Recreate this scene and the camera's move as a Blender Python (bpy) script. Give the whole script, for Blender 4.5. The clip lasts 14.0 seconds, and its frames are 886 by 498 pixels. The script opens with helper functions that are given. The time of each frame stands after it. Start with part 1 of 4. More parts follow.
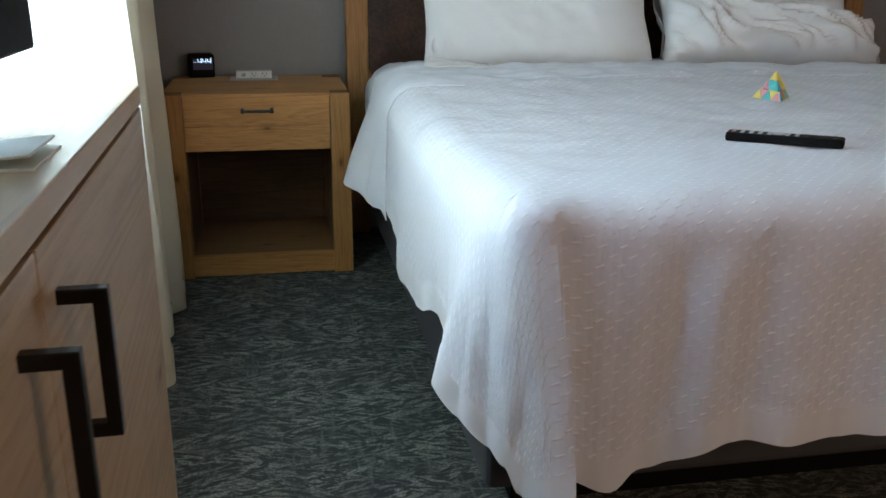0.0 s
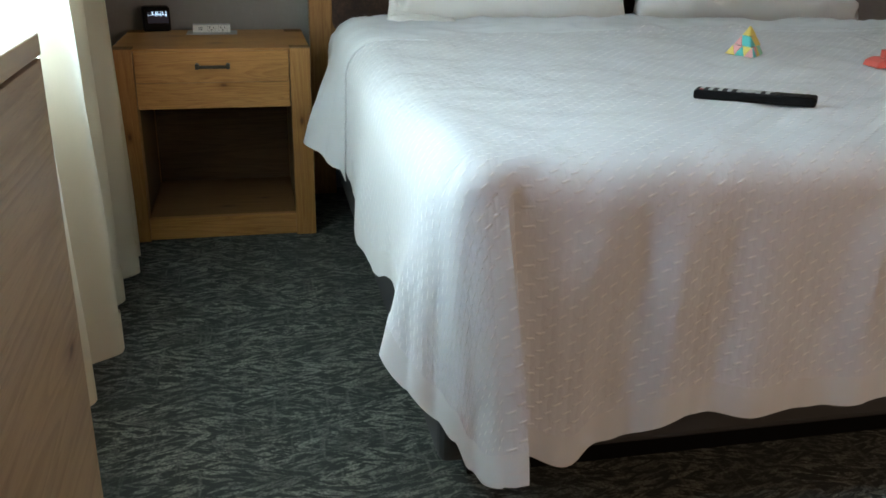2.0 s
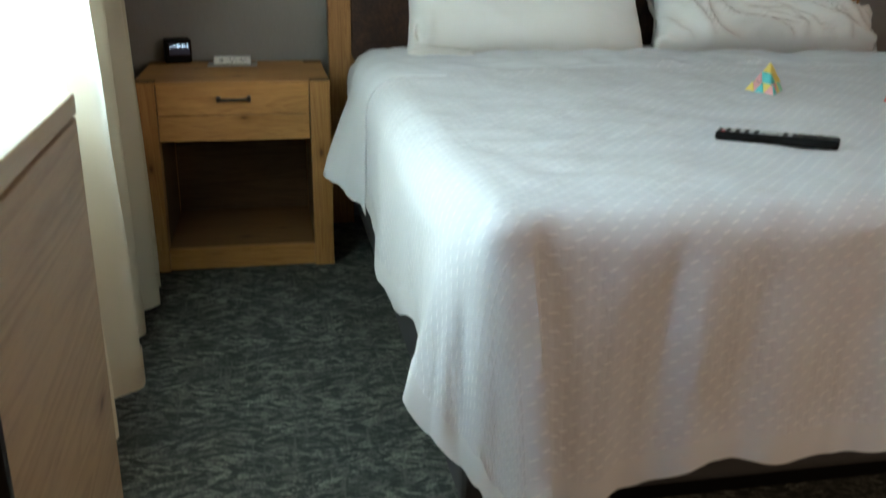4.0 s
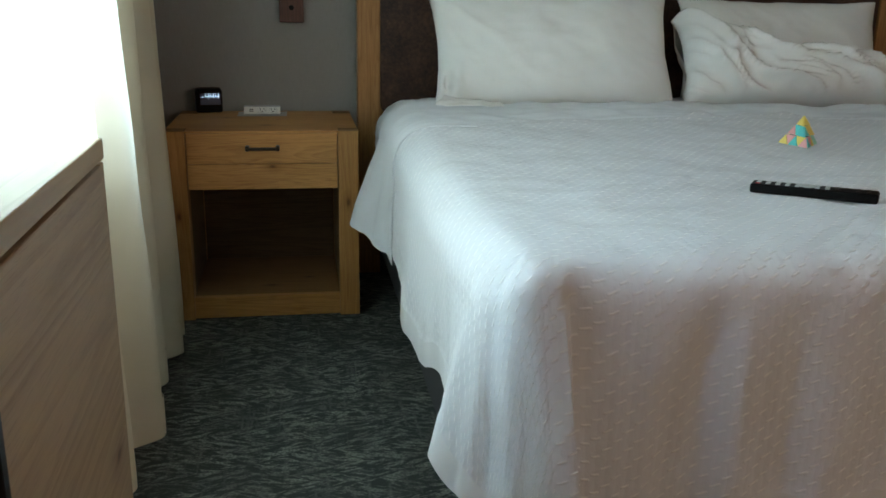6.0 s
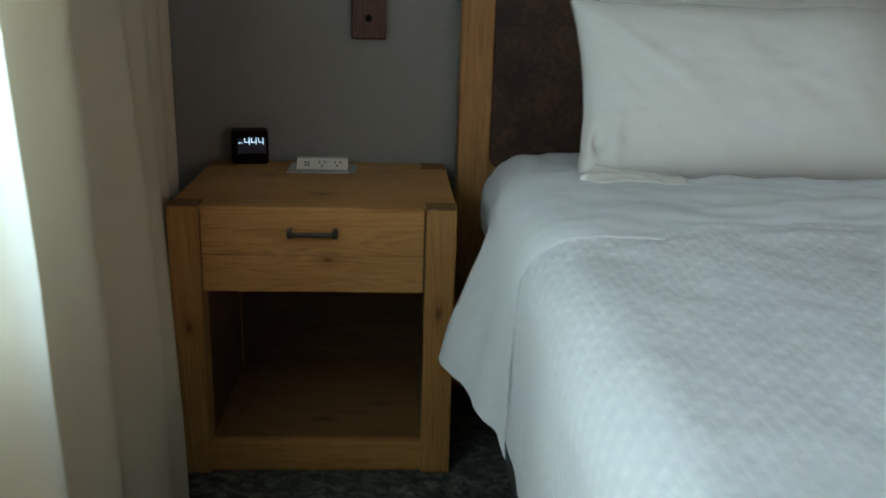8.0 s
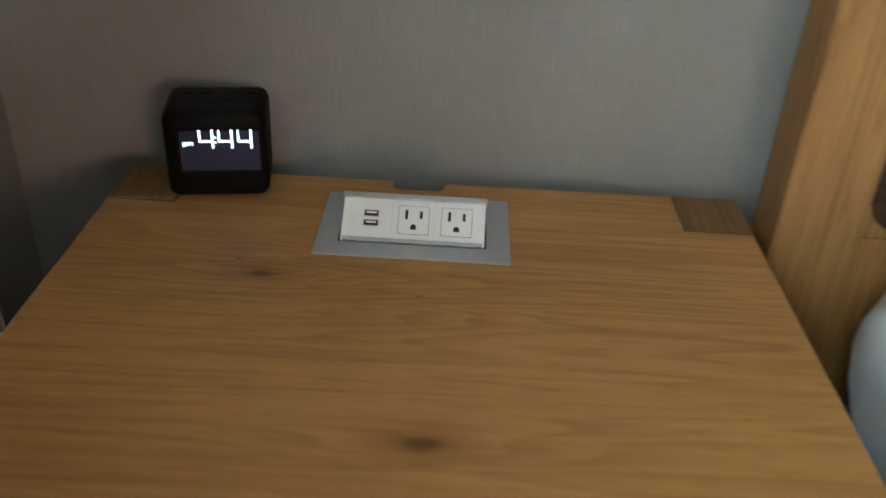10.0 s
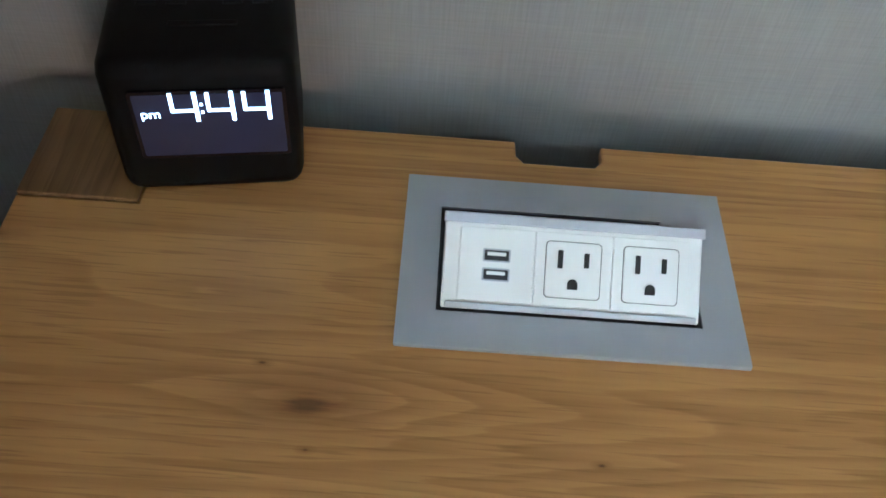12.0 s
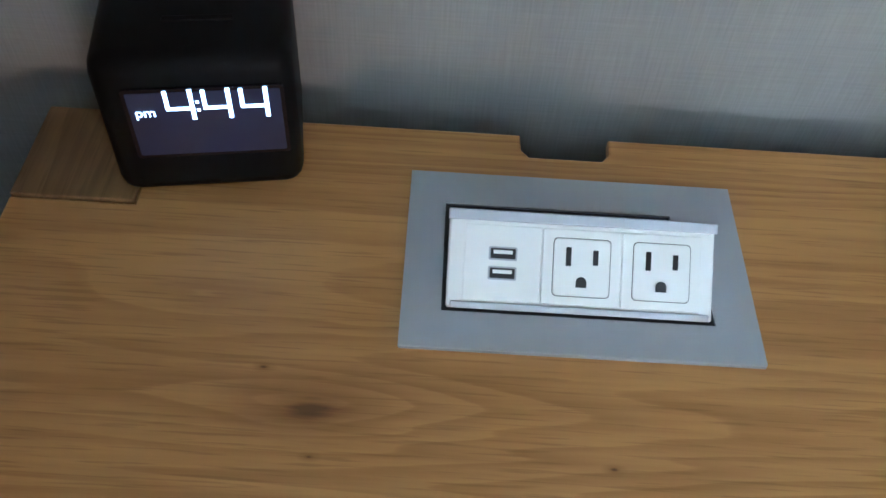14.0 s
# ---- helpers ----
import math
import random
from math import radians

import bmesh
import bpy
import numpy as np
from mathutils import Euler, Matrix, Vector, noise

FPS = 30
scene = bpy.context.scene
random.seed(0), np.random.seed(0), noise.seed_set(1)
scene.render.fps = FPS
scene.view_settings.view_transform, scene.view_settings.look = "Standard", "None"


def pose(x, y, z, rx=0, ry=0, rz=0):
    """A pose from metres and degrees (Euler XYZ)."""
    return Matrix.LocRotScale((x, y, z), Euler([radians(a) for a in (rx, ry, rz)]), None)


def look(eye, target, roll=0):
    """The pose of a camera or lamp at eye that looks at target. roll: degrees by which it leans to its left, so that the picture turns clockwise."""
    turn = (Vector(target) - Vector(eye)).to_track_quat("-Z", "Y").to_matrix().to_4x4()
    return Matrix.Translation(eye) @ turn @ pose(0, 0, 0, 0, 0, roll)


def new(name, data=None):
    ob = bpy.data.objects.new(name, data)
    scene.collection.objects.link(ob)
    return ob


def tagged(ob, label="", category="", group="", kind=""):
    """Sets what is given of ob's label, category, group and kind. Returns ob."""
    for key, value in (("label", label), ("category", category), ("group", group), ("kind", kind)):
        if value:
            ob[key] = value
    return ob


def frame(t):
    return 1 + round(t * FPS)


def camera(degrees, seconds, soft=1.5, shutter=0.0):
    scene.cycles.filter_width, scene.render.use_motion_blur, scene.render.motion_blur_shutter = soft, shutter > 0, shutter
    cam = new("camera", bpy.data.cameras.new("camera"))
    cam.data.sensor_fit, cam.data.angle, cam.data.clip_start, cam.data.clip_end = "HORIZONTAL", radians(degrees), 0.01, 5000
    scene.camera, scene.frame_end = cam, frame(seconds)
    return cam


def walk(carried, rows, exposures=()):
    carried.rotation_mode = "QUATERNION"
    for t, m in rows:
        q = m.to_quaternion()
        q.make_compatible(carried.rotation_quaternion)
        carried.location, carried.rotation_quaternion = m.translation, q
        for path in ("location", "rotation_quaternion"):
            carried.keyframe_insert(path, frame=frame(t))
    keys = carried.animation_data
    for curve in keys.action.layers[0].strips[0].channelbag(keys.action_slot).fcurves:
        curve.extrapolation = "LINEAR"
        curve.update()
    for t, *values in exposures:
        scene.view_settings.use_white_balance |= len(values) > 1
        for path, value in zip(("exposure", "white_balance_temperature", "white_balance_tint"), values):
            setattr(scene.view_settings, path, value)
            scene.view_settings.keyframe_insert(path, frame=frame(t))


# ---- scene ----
cam = camera(54.0, 14.0, soft=1.55, shutter=0.5)
PATH = [
    (0, (-0.2468, -2.9676, 1.051), (0.1148, -1.1005, 0.432), 0.7),
    (0.5, (-0.2061, -2.9312, 1.051), (0.1335, -1.0654, 0.418), 0.1),
    (1, (-0.1873, -2.9131, 1.044), (0.1174, -1.0535, 0.376), 0.2),
    (1.5, (-0.1874, -2.8981, 1.037), (0.1443, -1.0503, 0.348), 0.2),
    (2, (-0.1754, -2.896, 1.032), (0.2225, -1.0666, 0.326), 1.1),
    (2.5, (-0.1794, -2.896, 1.031), (0.2146, -1.0787, 0.295), 1.1),
    (3, (-0.1844, -2.8951, 1.027), (0.2006, -1.0788, 0.284), 1.4),
    (3.5, (-0.1894, -2.8951, 1.03), (0.1866, -1.0779, 0.284), 1.2),
    (4, (-0.1926, -2.8811, 1.077), (0.1792, -1.033, 0.409), 1.0),
    (4.2, (-0.2056, -2.8812, 1.088), (0.1671, -1.0171, 0.469), 0.9),
    (6.5, (-0.1800, -2.8205, 1.057), (0.0848, -0.918, 0.5015), 1.6),
    (7, (-0.1466, -2.6287, 1.051), (0.0066, -0.7184, 0.48), 0.5),
    (7.5, (-0.1509, -2.2328, 1.104), (-0.0067, -0.3245, 0.524), 0.5),
    (8, (-0.1354, -1.8146, 1.098), (-0.0231, 0.0974, 0.523), 1.7),
    (8.5, (-0.2146, -1.4173, 1.091), (-0.233, 0.4426, 0.355), 1.7),
    (9, (-0.2181, -0.9933, 1.059), (-0.2744, 0.8533, 0.292), 1.3),
    (9.2, (-0.2265, -0.8293, 1.058), (-0.2797, 1.0173, 0.293), 1.3),
    (11.3, (-0.3855, 0.1249, 0.9985), (-0.3181, 1.4094, -0.533), 8.08),
    (11.5, (-0.3903, 0.1277, 0.9928), (-0.3444, 1.4278, -0.5263), 7.16),
    (12, (-0.3958, 0.1301, 0.9944), (-0.3621, 1.4041, -0.5469), 5.29),
    (12.5, (-0.4004, 0.1297, 0.99), (-0.368, 1.3893, -0.5632), 4.92),
    (13, (-0.396, 0.1344, 0.9876), (-0.3679, 1.3768, -0.5795), 4.48),
    (13.5, (-0.4008, 0.1417, 0.9923), (-0.3662, 1.3809, -0.5772), 4.77),
    (14, (-0.3966, 0.1405, 0.9878), (-0.3689, 1.3975, -0.5676), 4.39),
]
walk(cam, [(t, look(eye, target, roll)) for t, eye, target, roll in PATH],
     [(0, 0.33, 5450, 9), (1.0, 0.33, 5600, 6), (2.0, 0.4, 5700, 4), (3.0, 0.48, 5850, 2), (4.2, 0.33, 5750, 1), (6.5, -0.05, 5650, 1), (7.5, -0.28, 5600, 0),
      (8.2, -0.13, 5600, 2), (8.5, 0.15, 5650, 4), (9.0, 0.8, 5900, 7), (9.2, 0.9, 5900, 7), (11.3, 2.10, 4900, 3), (12.6, 2.10, 4850, 4), (14.0, 2.10, 4650, 4)])

# ---------------------------------------------------------------- light
SKY_WINDOW = 84.0
world = bpy.data.worlds.new("sky")
world.use_nodes = True
scene.world = world
wn = world.node_tree.nodes
wsky = wn.new("ShaderNodeTexSky")
wsky.sky_type, wsky.sun_disc, wsky.sun_elevation, wsky.sun_rotation = "NISHITA", False, radians(38), radians(250)
world.node_tree.links.new(wsky.outputs[0], wn["Background"].inputs[0])
wn["Background"].inputs[1].default_value = 0.1


def area_lamp(name, m, sx, sy, watts, colour):
    d = bpy.data.lights.new(name, "AREA")
    d.shape, d.size, d.size_y, d.energy, d.color = "RECTANGLE", sx, sy, watts, colour
    ob = new(name, d)
    ob.matrix_world = m
    return ob


# daylight in the window's opening; an added warm light behind the camera, source unseen
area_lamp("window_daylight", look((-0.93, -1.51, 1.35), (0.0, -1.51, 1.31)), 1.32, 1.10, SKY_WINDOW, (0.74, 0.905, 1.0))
area_lamp("added_warm_light", look((1.75, -4.1, 1.45), (0.9, -1.0, 0.95)), 0.9, 0.9, 15.5, (1.0, 0.64, 0.39))

# ---------------------------------------------------------------- helpers


def thing(name, loc, label, category, group="", kind=""):
    ob = new(name)
    ob.empty_display_size = 0.05
    ob.location = loc
    return tagged(ob, label, category, group, kind)


def mesh_object(name, bm, material, smooth=False):
    me = bpy.data.meshes.new(name)
    bm.normal_update()
    bm.to_mesh(me)
    bm.free()
    if smooth:
        for p in me.polygons:
            p.use_smooth = True
    me.materials.append(material)
    return new(name, me)


def part(name, bm, material, parent, label="", smooth=False):
    ob = mesh_object(name, bm, material, smooth)
    top = parent
    base = Matrix.Identity(4)
    while top is not None:
        base = Matrix.Translation(top.location) @ base
        top = top.parent if top.type == "EMPTY" else None
    ob.parent = parent
    if parent.type == "EMPTY":
        ob.matrix_parent_inverse = base.inverted()
    return tagged(ob, label)


def box(x0, x1, y0, y1, z0, z1, bevel=0.0, seg=2, bm=None, m=None):
    own = bmesh.new()
    bmesh.ops.create_cube(own, size=1.0)
    for v in own.verts:
        v.co = Vector(((x0 + x1) / 2 + v.co.x * (x1 - x0), (y0 + y1) / 2 + v.co.y * (y1 - y0), (z0 + z1) / 2 + v.co.z * (z1 - z0)))
    if bevel:
        bmesh.ops.bevel(own, geom=own.edges[:], offset=bevel, segments=seg, profile=0.5, affect="EDGES")
    if m is not None:
        own.transform(m)
    if bm is None:
        return own
    tmp = bpy.data.meshes.new("tmp")
    own.to_mesh(tmp)
    own.free()
    bm.from_mesh(tmp)
    bpy.data.meshes.remove(tmp)
    return bm


def extruded(points, z0, z1, m=None, bevel=0.0):
    bm = bmesh.new()
    face = bm.faces.new([bm.verts.new((x, y, z0)) for x, y in points])
    got = bmesh.ops.extrude_face_region(bm, geom=[face])
    for v in got["geom"]:
        if isinstance(v, bmesh.types.BMVert):
            v.co.z = z1
    bmesh.ops.recalc_face_normals(bm, faces=bm.faces[:])
    if bevel:
        top = [e for e in bm.edges if all(abs(v.co.z - z1) < 1e-6 for v in e.verts)]
        bmesh.ops.bevel(bm, geom=top, offset=bevel, segments=2, profile=0.5, affect="EDGES")
    if m is not None:
        bm.transform(m)
    return bm


def cylinder(radius, depth, m, seg=20):
    bm = bmesh.new()
    bmesh.ops.create_cone(bm, cap_ends=True, segments=seg, radius1=radius, radius2=radius, depth=depth)
    bm.transform(m)
    return bm


def rounded_rect(w, h, r, n=4):
    pts = []
    for cx, cy, a0 in ((w / 2 - r, h / 2 - r, 0), (-w / 2 + r, h / 2 - r, 90), (-w / 2 + r, -h / 2 + r, 180), (w / 2 - r, -h / 2 + r, 270)):
        for i in range(n + 1):
            a = radians(a0 + 90 * i / n)
            pts.append((cx + r * math.cos(a), cy + r * math.sin(a)))
    return pts


def smooth01(x):
    x = min(1.0, max(0.0, x))
    return x * x * (3 - 2 * x)


def table(x, pts):
    """Smooth curve through (x, value) pairs."""
    if x <= pts[0][0]:
        return pts[0][1]
    for (a, p), (b, q) in zip(pts, pts[1:]):
        if x <= b:
            return p + (q - p) * smooth01((x - a) / (b - a))
    return pts[-1][1]


def fbm(x, y, z, octaves=3):
    return noise.fractal(Vector((x, y, z)), 1.0, 2.0, octaves)


# ---------------------------------------------------------------- materials


class Nodes:
    def __init__(self, name):
        self.mat = bpy.data.materials.new(name)
        self.mat.use_nodes = True
        self.tree = self.mat.node_tree
        self.bsdf = self.tree.nodes["Principled BSDF"]

    def add(self, kind, **inputs):
        n = self.tree.nodes.new("ShaderNode" + kind)
        for key, value in inputs.items():
            key = key.replace("_", " ")
            if hasattr(value, "is_output") or isinstance(value, bpy.types.NodeSocket):
                self.tree.links.new(value, n.inputs[key])
            else:
                n.inputs[key].default_value = value
        return n

    def math(self, op, a, b=0.0, clamp=False):
        n = self.tree.nodes.new("ShaderNodeMath")
        n.operation, n.use_clamp = op, clamp
        for i, value in enumerate((a, b)):
            if isinstance(value, bpy.types.NodeSocket):
                self.tree.links.new(value, n.inputs[i])
            else:
                n.inputs[i].default_value = value
        return n.outputs[0]

    def coords(self, scale=(1, 1, 1), rot=(0, 0, 0), what="Object"):
        tc = self.tree.nodes.new("ShaderNodeTexCoord")
        mp = self.tree.nodes.new("ShaderNodeMapping")
        mp.inputs["Scale"].default_value = scale
        mp.inputs["Rotation"].default_value = [radians(a) for a in rot]
        self.tree.links.new(tc.outputs[what], mp.inputs["Vector"])
        return mp.outputs[0]

    def slanted(self, scale, angle):
        """Coordinates turned about z first and stretched after."""
        mp = self.tree.nodes.new("ShaderNodeMapping")
        mp.inputs["Scale"].default_value = scale
        self.tree.links.new(self.coords((1, 1, 1), (0, 0, angle)), mp.inputs["Vector"])
        return mp.outputs[0]

    def noise(self, vec, scale, detail=4.0, rough=0.55, distort=0.0):
        n = self.add("TexNoise", Vector=vec, Scale=scale, Detail=detail, Roughness=rough, Distortion=distort)
        return n.outputs["Fac"]

    def ramp(self, fac, stops):
        n = self.tree.nodes.new("ShaderNodeValToRGB")
        self.tree.links.new(fac, n.inputs[0])
        el = n.color_ramp.elements
        while len(el) < len(stops):
            el.new(0.5)
        for e, (pos, col) in zip(el, stops):
            e.position, e.color = pos, (*col, 1.0) if len(col) == 3 else col
        return n.outputs[0]

    def mix(self, fac, a, b, mode="MIX"):
        n = self.tree.nodes.new("ShaderNodeMix")
        n.data_type, n.blend_type = "RGBA", mode
        for socket, value in ((n.inputs[0], fac), (n.inputs[6], a), (n.inputs[7], b)):
            if isinstance(value, bpy.types.NodeSocket):
                self.tree.links.new(value, socket)
            else:
                socket.default_value = value if not isinstance(value, tuple) else (*value, 1.0)
        return n.outputs[2]

    def bump(self, height, strength, distance):
        n = self.add("Bump", Height=height, Strength=strength, Distance=distance)
        self.tree.links.new(n.outputs[0], self.bsdf.inputs["Normal"])

    def out(self, colour=None, rough=0.5, metal=0.0, spec=0.5):
        for key, value in (("Base Color", colour), ("Roughness", rough), ("Metallic", metal), ("Specular IOR Level", spec)):
            if isinstance(value, bpy.types.NodeSocket):
                self.tree.links.new(value, self.bsdf.inputs[key])
            elif value is not None:
                self.bsdf.inputs[key].default_value = (*value, 1.0) if isinstance(value, tuple) else value
        return self.mat


def wood(name, axis, light, dark, knots=(), rough=0.42, ring=1.0, open_pores=0.34, swells=()):
    """Oak with its grain along the axis. knots: places of small dark knots with their radius; swells: places the grain bends round."""
    n = Nodes(name)
    stretch = [1.0, 1.0, 1.0]
    stretch["xyz".index(axis)] = 0.05
    vec = n.coords(tuple(stretch))

    def away(x, y, z, squash):
        g = n.tree.nodes.new("ShaderNodeNewGeometry")
        k = n.tree.nodes.new("ShaderNodeMapping")
        sc = [1.0, 1.0, 1.0]
        sc["xyz".index(axis)] = squash
        k.inputs["Scale"].default_value = sc
        k.inputs["Location"].default_value = [-p * f for p, f in zip((x, y, z), sc)]
        n.tree.links.new(g.outputs["Position"], k.inputs["Vector"])
        d = n.tree.nodes.new("ShaderNodeVectorMath")
        d.operation = "LENGTH"
        n.tree.links.new(k.outputs[0], d.inputs[0])
        return d.outputs["Value"]

    far = n.noise(vec, 9.0 * ring, 3, 0.5, 0.6)
    growth = n.math("MULTIPLY", far, 27.0)
    for x, y, z, amount, size in swells:
        near = n.math("DIVIDE", n.math("ADD", away(x, y, z, 0.28), n.math("MULTIPLY", n.math("SUBTRACT", far, 0.5), size * 1.5)), size)
        growth = n.math("ADD", growth, n.math("MULTIPLY", n.math("POWER", 2.718, n.math("MULTIPLY", n.math("MULTIPLY", near, near), -1.0)), amount))
    fine = n.noise(vec, 160.0, 5, 0.65)
    growth = n.math("ADD", growth, n.math("MULTIPLY", fine, 0.25))
    rings = n.math("FRACT", growth)
    rings = n.math("MULTIPLY", n.math("POWER", rings, 1.7), n.math("SUBTRACT", 1.0, n.math("POWER", rings, 14.0)))
    pores = n.noise(n.coords(tuple(0.7 * v if v < 1 else v for v in stretch)), 620.0, 2, 0.5)
    broad = n.noise(n.coords(tuple(0.35 if v < 1 else v for v in stretch)), 8.0, 3)
    mid = n.noise(vec, 45.0, 4, 0.6, 0.3)
    fac = n.math("ADD", n.math("MULTIPLY", rings, -0.30), n.math("ADD", n.math("MULTIPLY", fine, 0.66), n.math("MULTIPLY", mid, 0.28)))
    fac = n.math("ADD", n.math("ADD", fac, 0.275), n.math("MULTIPLY", n.math("SUBTRACT", broad, 0.5), 0.42))
    col = n.ramp(fac, [(0.36, dark), (0.58, tuple((a + b) / 2 for a, b in zip(light, dark))), (0.80, light)])
    pore = n.ramp(pores, [(0.33, (1, 1, 1)), (0.43, (0, 0, 0))])
    col = n.mix(n.math("MULTIPLY", pore, open_pores), col, tuple(0.5 * c for c in dark))
    for x, y, z, r in knots:
        wob = n.math("ADD", away(x, y, z, 0.45), n.math("MULTIPLY", n.math("SUBTRACT", fine, 0.5), r * 1.6))
        reach = n.math("DIVIDE", wob, r * 3.0)
        halo = n.ramp(reach, [(0.22, (0.7, 0.7, 0.7)), (0.42, (0.35, 0.35, 0.35)), (0.95, (0, 0, 0))])
        heart = n.ramp(reach, [(0.10, (1, 1, 1)), (0.24, (0, 0, 0))])
        col = n.mix(halo, col, (0.62 * dark[0], 0.52 * dark[1], 0.5 * dark[2]))
        col = n.mix(n.math("MULTIPLY", heart, 0.65), col, tuple(0.2 * c for c in dark))
    n.bump(n.math("ADD", fine, n.math("MULTIPLY", pores, open_pores)), 0.10, 0.0006)
    return n.out(col, n.math("ADD", rough, n.math("MULTIPLY", fine, 0.15)), 0.0, 0.4)


def cloth(name, colour, weave=900.0, crease=0.25, sheen=0.0, translucent=0.0, passed=None):
    n = Nodes(name)
    vec = n.coords()
    big = n.noise(vec, 6.0, 4)
    small = n.noise(vec, 45.0, 4)
    fibre = n.noise(vec, weave, 2)
    col = n.mix(n.math("MULTIPLY", big, 0.35), colour, tuple(0.86 * c for c in colour))
    n.bump(n.math("ADD", n.math("MULTIPLY", small, crease), n.math("MULTIPLY", fibre, 0.12)), 0.35, 0.006)
    mat = n.out(col, 0.9, 0.0, 0.15)
    n.bsdf.inputs["Sheen Weight"].default_value = sheen
    if translucent:
        t = n.tree.nodes.new("ShaderNodeBsdfTranslucent")
        if passed:
            t.inputs[0].default_value = (*passed, 1.0)
        else:
            n.tree.links.new(col, t.inputs[0])
        m = n.tree.nodes.new("ShaderNodeMixShader")
        m.inputs[0].default_value = translucent
        o = n.tree.nodes["Material Output"]
        n.tree.links.new(n.bsdf.outputs[0], m.inputs[1])
        n.tree.links.new(t.outputs[0], m.inputs[2])
        n.tree.links.new(m.outputs[0], o.inputs[0])
    return mat


def coverlet_material():
    """White matelasse: staggered short raised stitches in rows, on the cloth's own coordinates in metres."""
    n = Nodes("white_matelasse_cotton")
    tc = n.tree.nodes.new("ShaderNodeTexCoord")
    sp = n.tree.nodes.new("ShaderNodeSeparateXYZ")
    n.tree.links.new(tc.outputs["UV"], sp.inputs[0])
    wob = n.noise(n.coords(), 30.0, 2)
    u = n.math("ADD", n.math("DIVIDE", sp.outputs[0], 0.034), n.math("MULTIPLY", wob, 0.35))
    v = n.math("ADD", n.math("DIVIDE", sp.outputs[1], 0.016), n.math("MULTIPLY", wob, 0.5))
    row = n.math("FLOOR", v)
    fv = n.math("SUBTRACT", n.math("FRACT", v), 0.5)
    fu = n.math("SUBTRACT", n.math("FRACT", n.math("ADD", u, n.math("MULTIPLY", row, 0.5))), 0.5)
    bend = n.math("MULTIPLY", n.math("SINE", n.math("MULTIPLY", fu, 6.0)), 0.18)
    tick = n.math("ABSOLUTE", n.math("SUBTRACT", fv, bend))
    tick = n.math("SUBTRACT", 1.0, n.math("DIVIDE", tick, 0.19), True)
    ends = n.math("SUBTRACT", 1.0, n.math("MULTIPLY", n.math("ABSOLUTE", fu), 4.2), True)
    worn = n.ramp(n.noise(n.coords(), 14.0, 3), [(0.36, (0.5, 0.5, 0.5)), (0.60, (1, 1, 1))])
    quilt = n.math("MULTIPLY", n.math("MULTIPLY", tick, n.math("POWER", ends, 0.5)), worn)
    rib = n.math("ABSOLUTE", n.math("SINE", n.math("MULTIPLY", u, 6.2832)))
    rib = n.math("MULTIPLY", rib, worn)
    big = n.noise(n.coords(), 5.0, 4)
    small = n.noise(n.coords(), 60.0, 3)
    fibre = n.noise(n.coords(), 800.0, 2)
    h = n.math("ADD", n.math("MULTIPLY", quilt, 1.5), n.math("MULTIPLY", rib, 0.3))
    h = n.math("ADD", h, n.math("MULTIPLY", n.noise(n.coords(), 16.0, 3, 0.5, 0.8), 1.3))
    h = n.math("ADD", h, n.math("ADD", n.math("MULTIPLY", small, 0.7), n.math("MULTIPLY", fibre, 0.15)))
    n.bump(h, 0.55, 0.0025)
    col = n.mix(n.math("MULTIPLY", big, 0.4), (0.725, 0.73, 0.775), (0.645, 0.65, 0.70))
    # stitches whitened in colour for the light their raised threads catch
    col = n.mix(n.math("MULTIPLY", quilt, 1.0, True), col, (0.96, 0.955, 0.955))
    mat = n.out(col, 0.85, 0.0, 0.2)
    n.bsdf.inputs["Sheen Weight"].default_value = 0.2
    return mat


def carpet_material():
    """Dark grey-green loop carpet with a broken, slanting pattern of lighter strokes."""
    n = Nodes("patterned_carpet")
    s1 = n.noise(n.slanted((21, 80, 1), 21), 1.0, 4, 0.62, 0.8)
    s2 = n.noise(n.slanted((21, 80, 1), -18), 1.0, 4, 0.62, 0.8)
    s3 = n.noise(n.coords((60, 5, 1), (0, 0, 2)), 1.0, 2, 0.5, 0.2)
    pick = n.ramp(n.noise(n.coords((6, 13, 1)), 1.0, 2), [(0.46, (0, 0, 0)), (0.54, (1, 1, 1))])
    strokes = n.mix(pick, s1, s2)
    strokes = n.ramp(strokes, [(0.465, (0, 0, 0)), (0.57, (1, 1, 1))])
    strokes = n.mix(1.0, strokes, n.ramp(n.noise(n.coords((7, 11, 1)), 1.0, 3), [(0.35, (0.35, 0.35, 0.35)), (0.6, (1, 1, 1))]), "MULTIPLY")
    lines = n.ramp(s3, [(0.58, (0, 0, 0)), (0.70, (0.4, 0.4, 0.4))])
    both = n.mix(1.0, strokes, lines, "LIGHTEN")
    pile = n.noise(n.coords(), 330.0, 3)
    both = n.math("MULTIPLY", both, n.ramp(n.noise(n.coords(), 150.0, 2), [(0.35, (0.25, 0.25, 0.25)), (0.6, (1, 1, 1))]))
    col = n.mix(both, (0.060, 0.067, 0.063), (0.36, 0.365, 0.31))
    col = n.mix(n.math("MULTIPLY", pile, 0.55), col, (0.012, 0.014, 0.013))
    n.bump(n.math("ADD", pile, n.math("MULTIPLY", both, 0.7)), 0.7, 0.004)
    return n.out(col, 0.95, 0.0, 0.1)


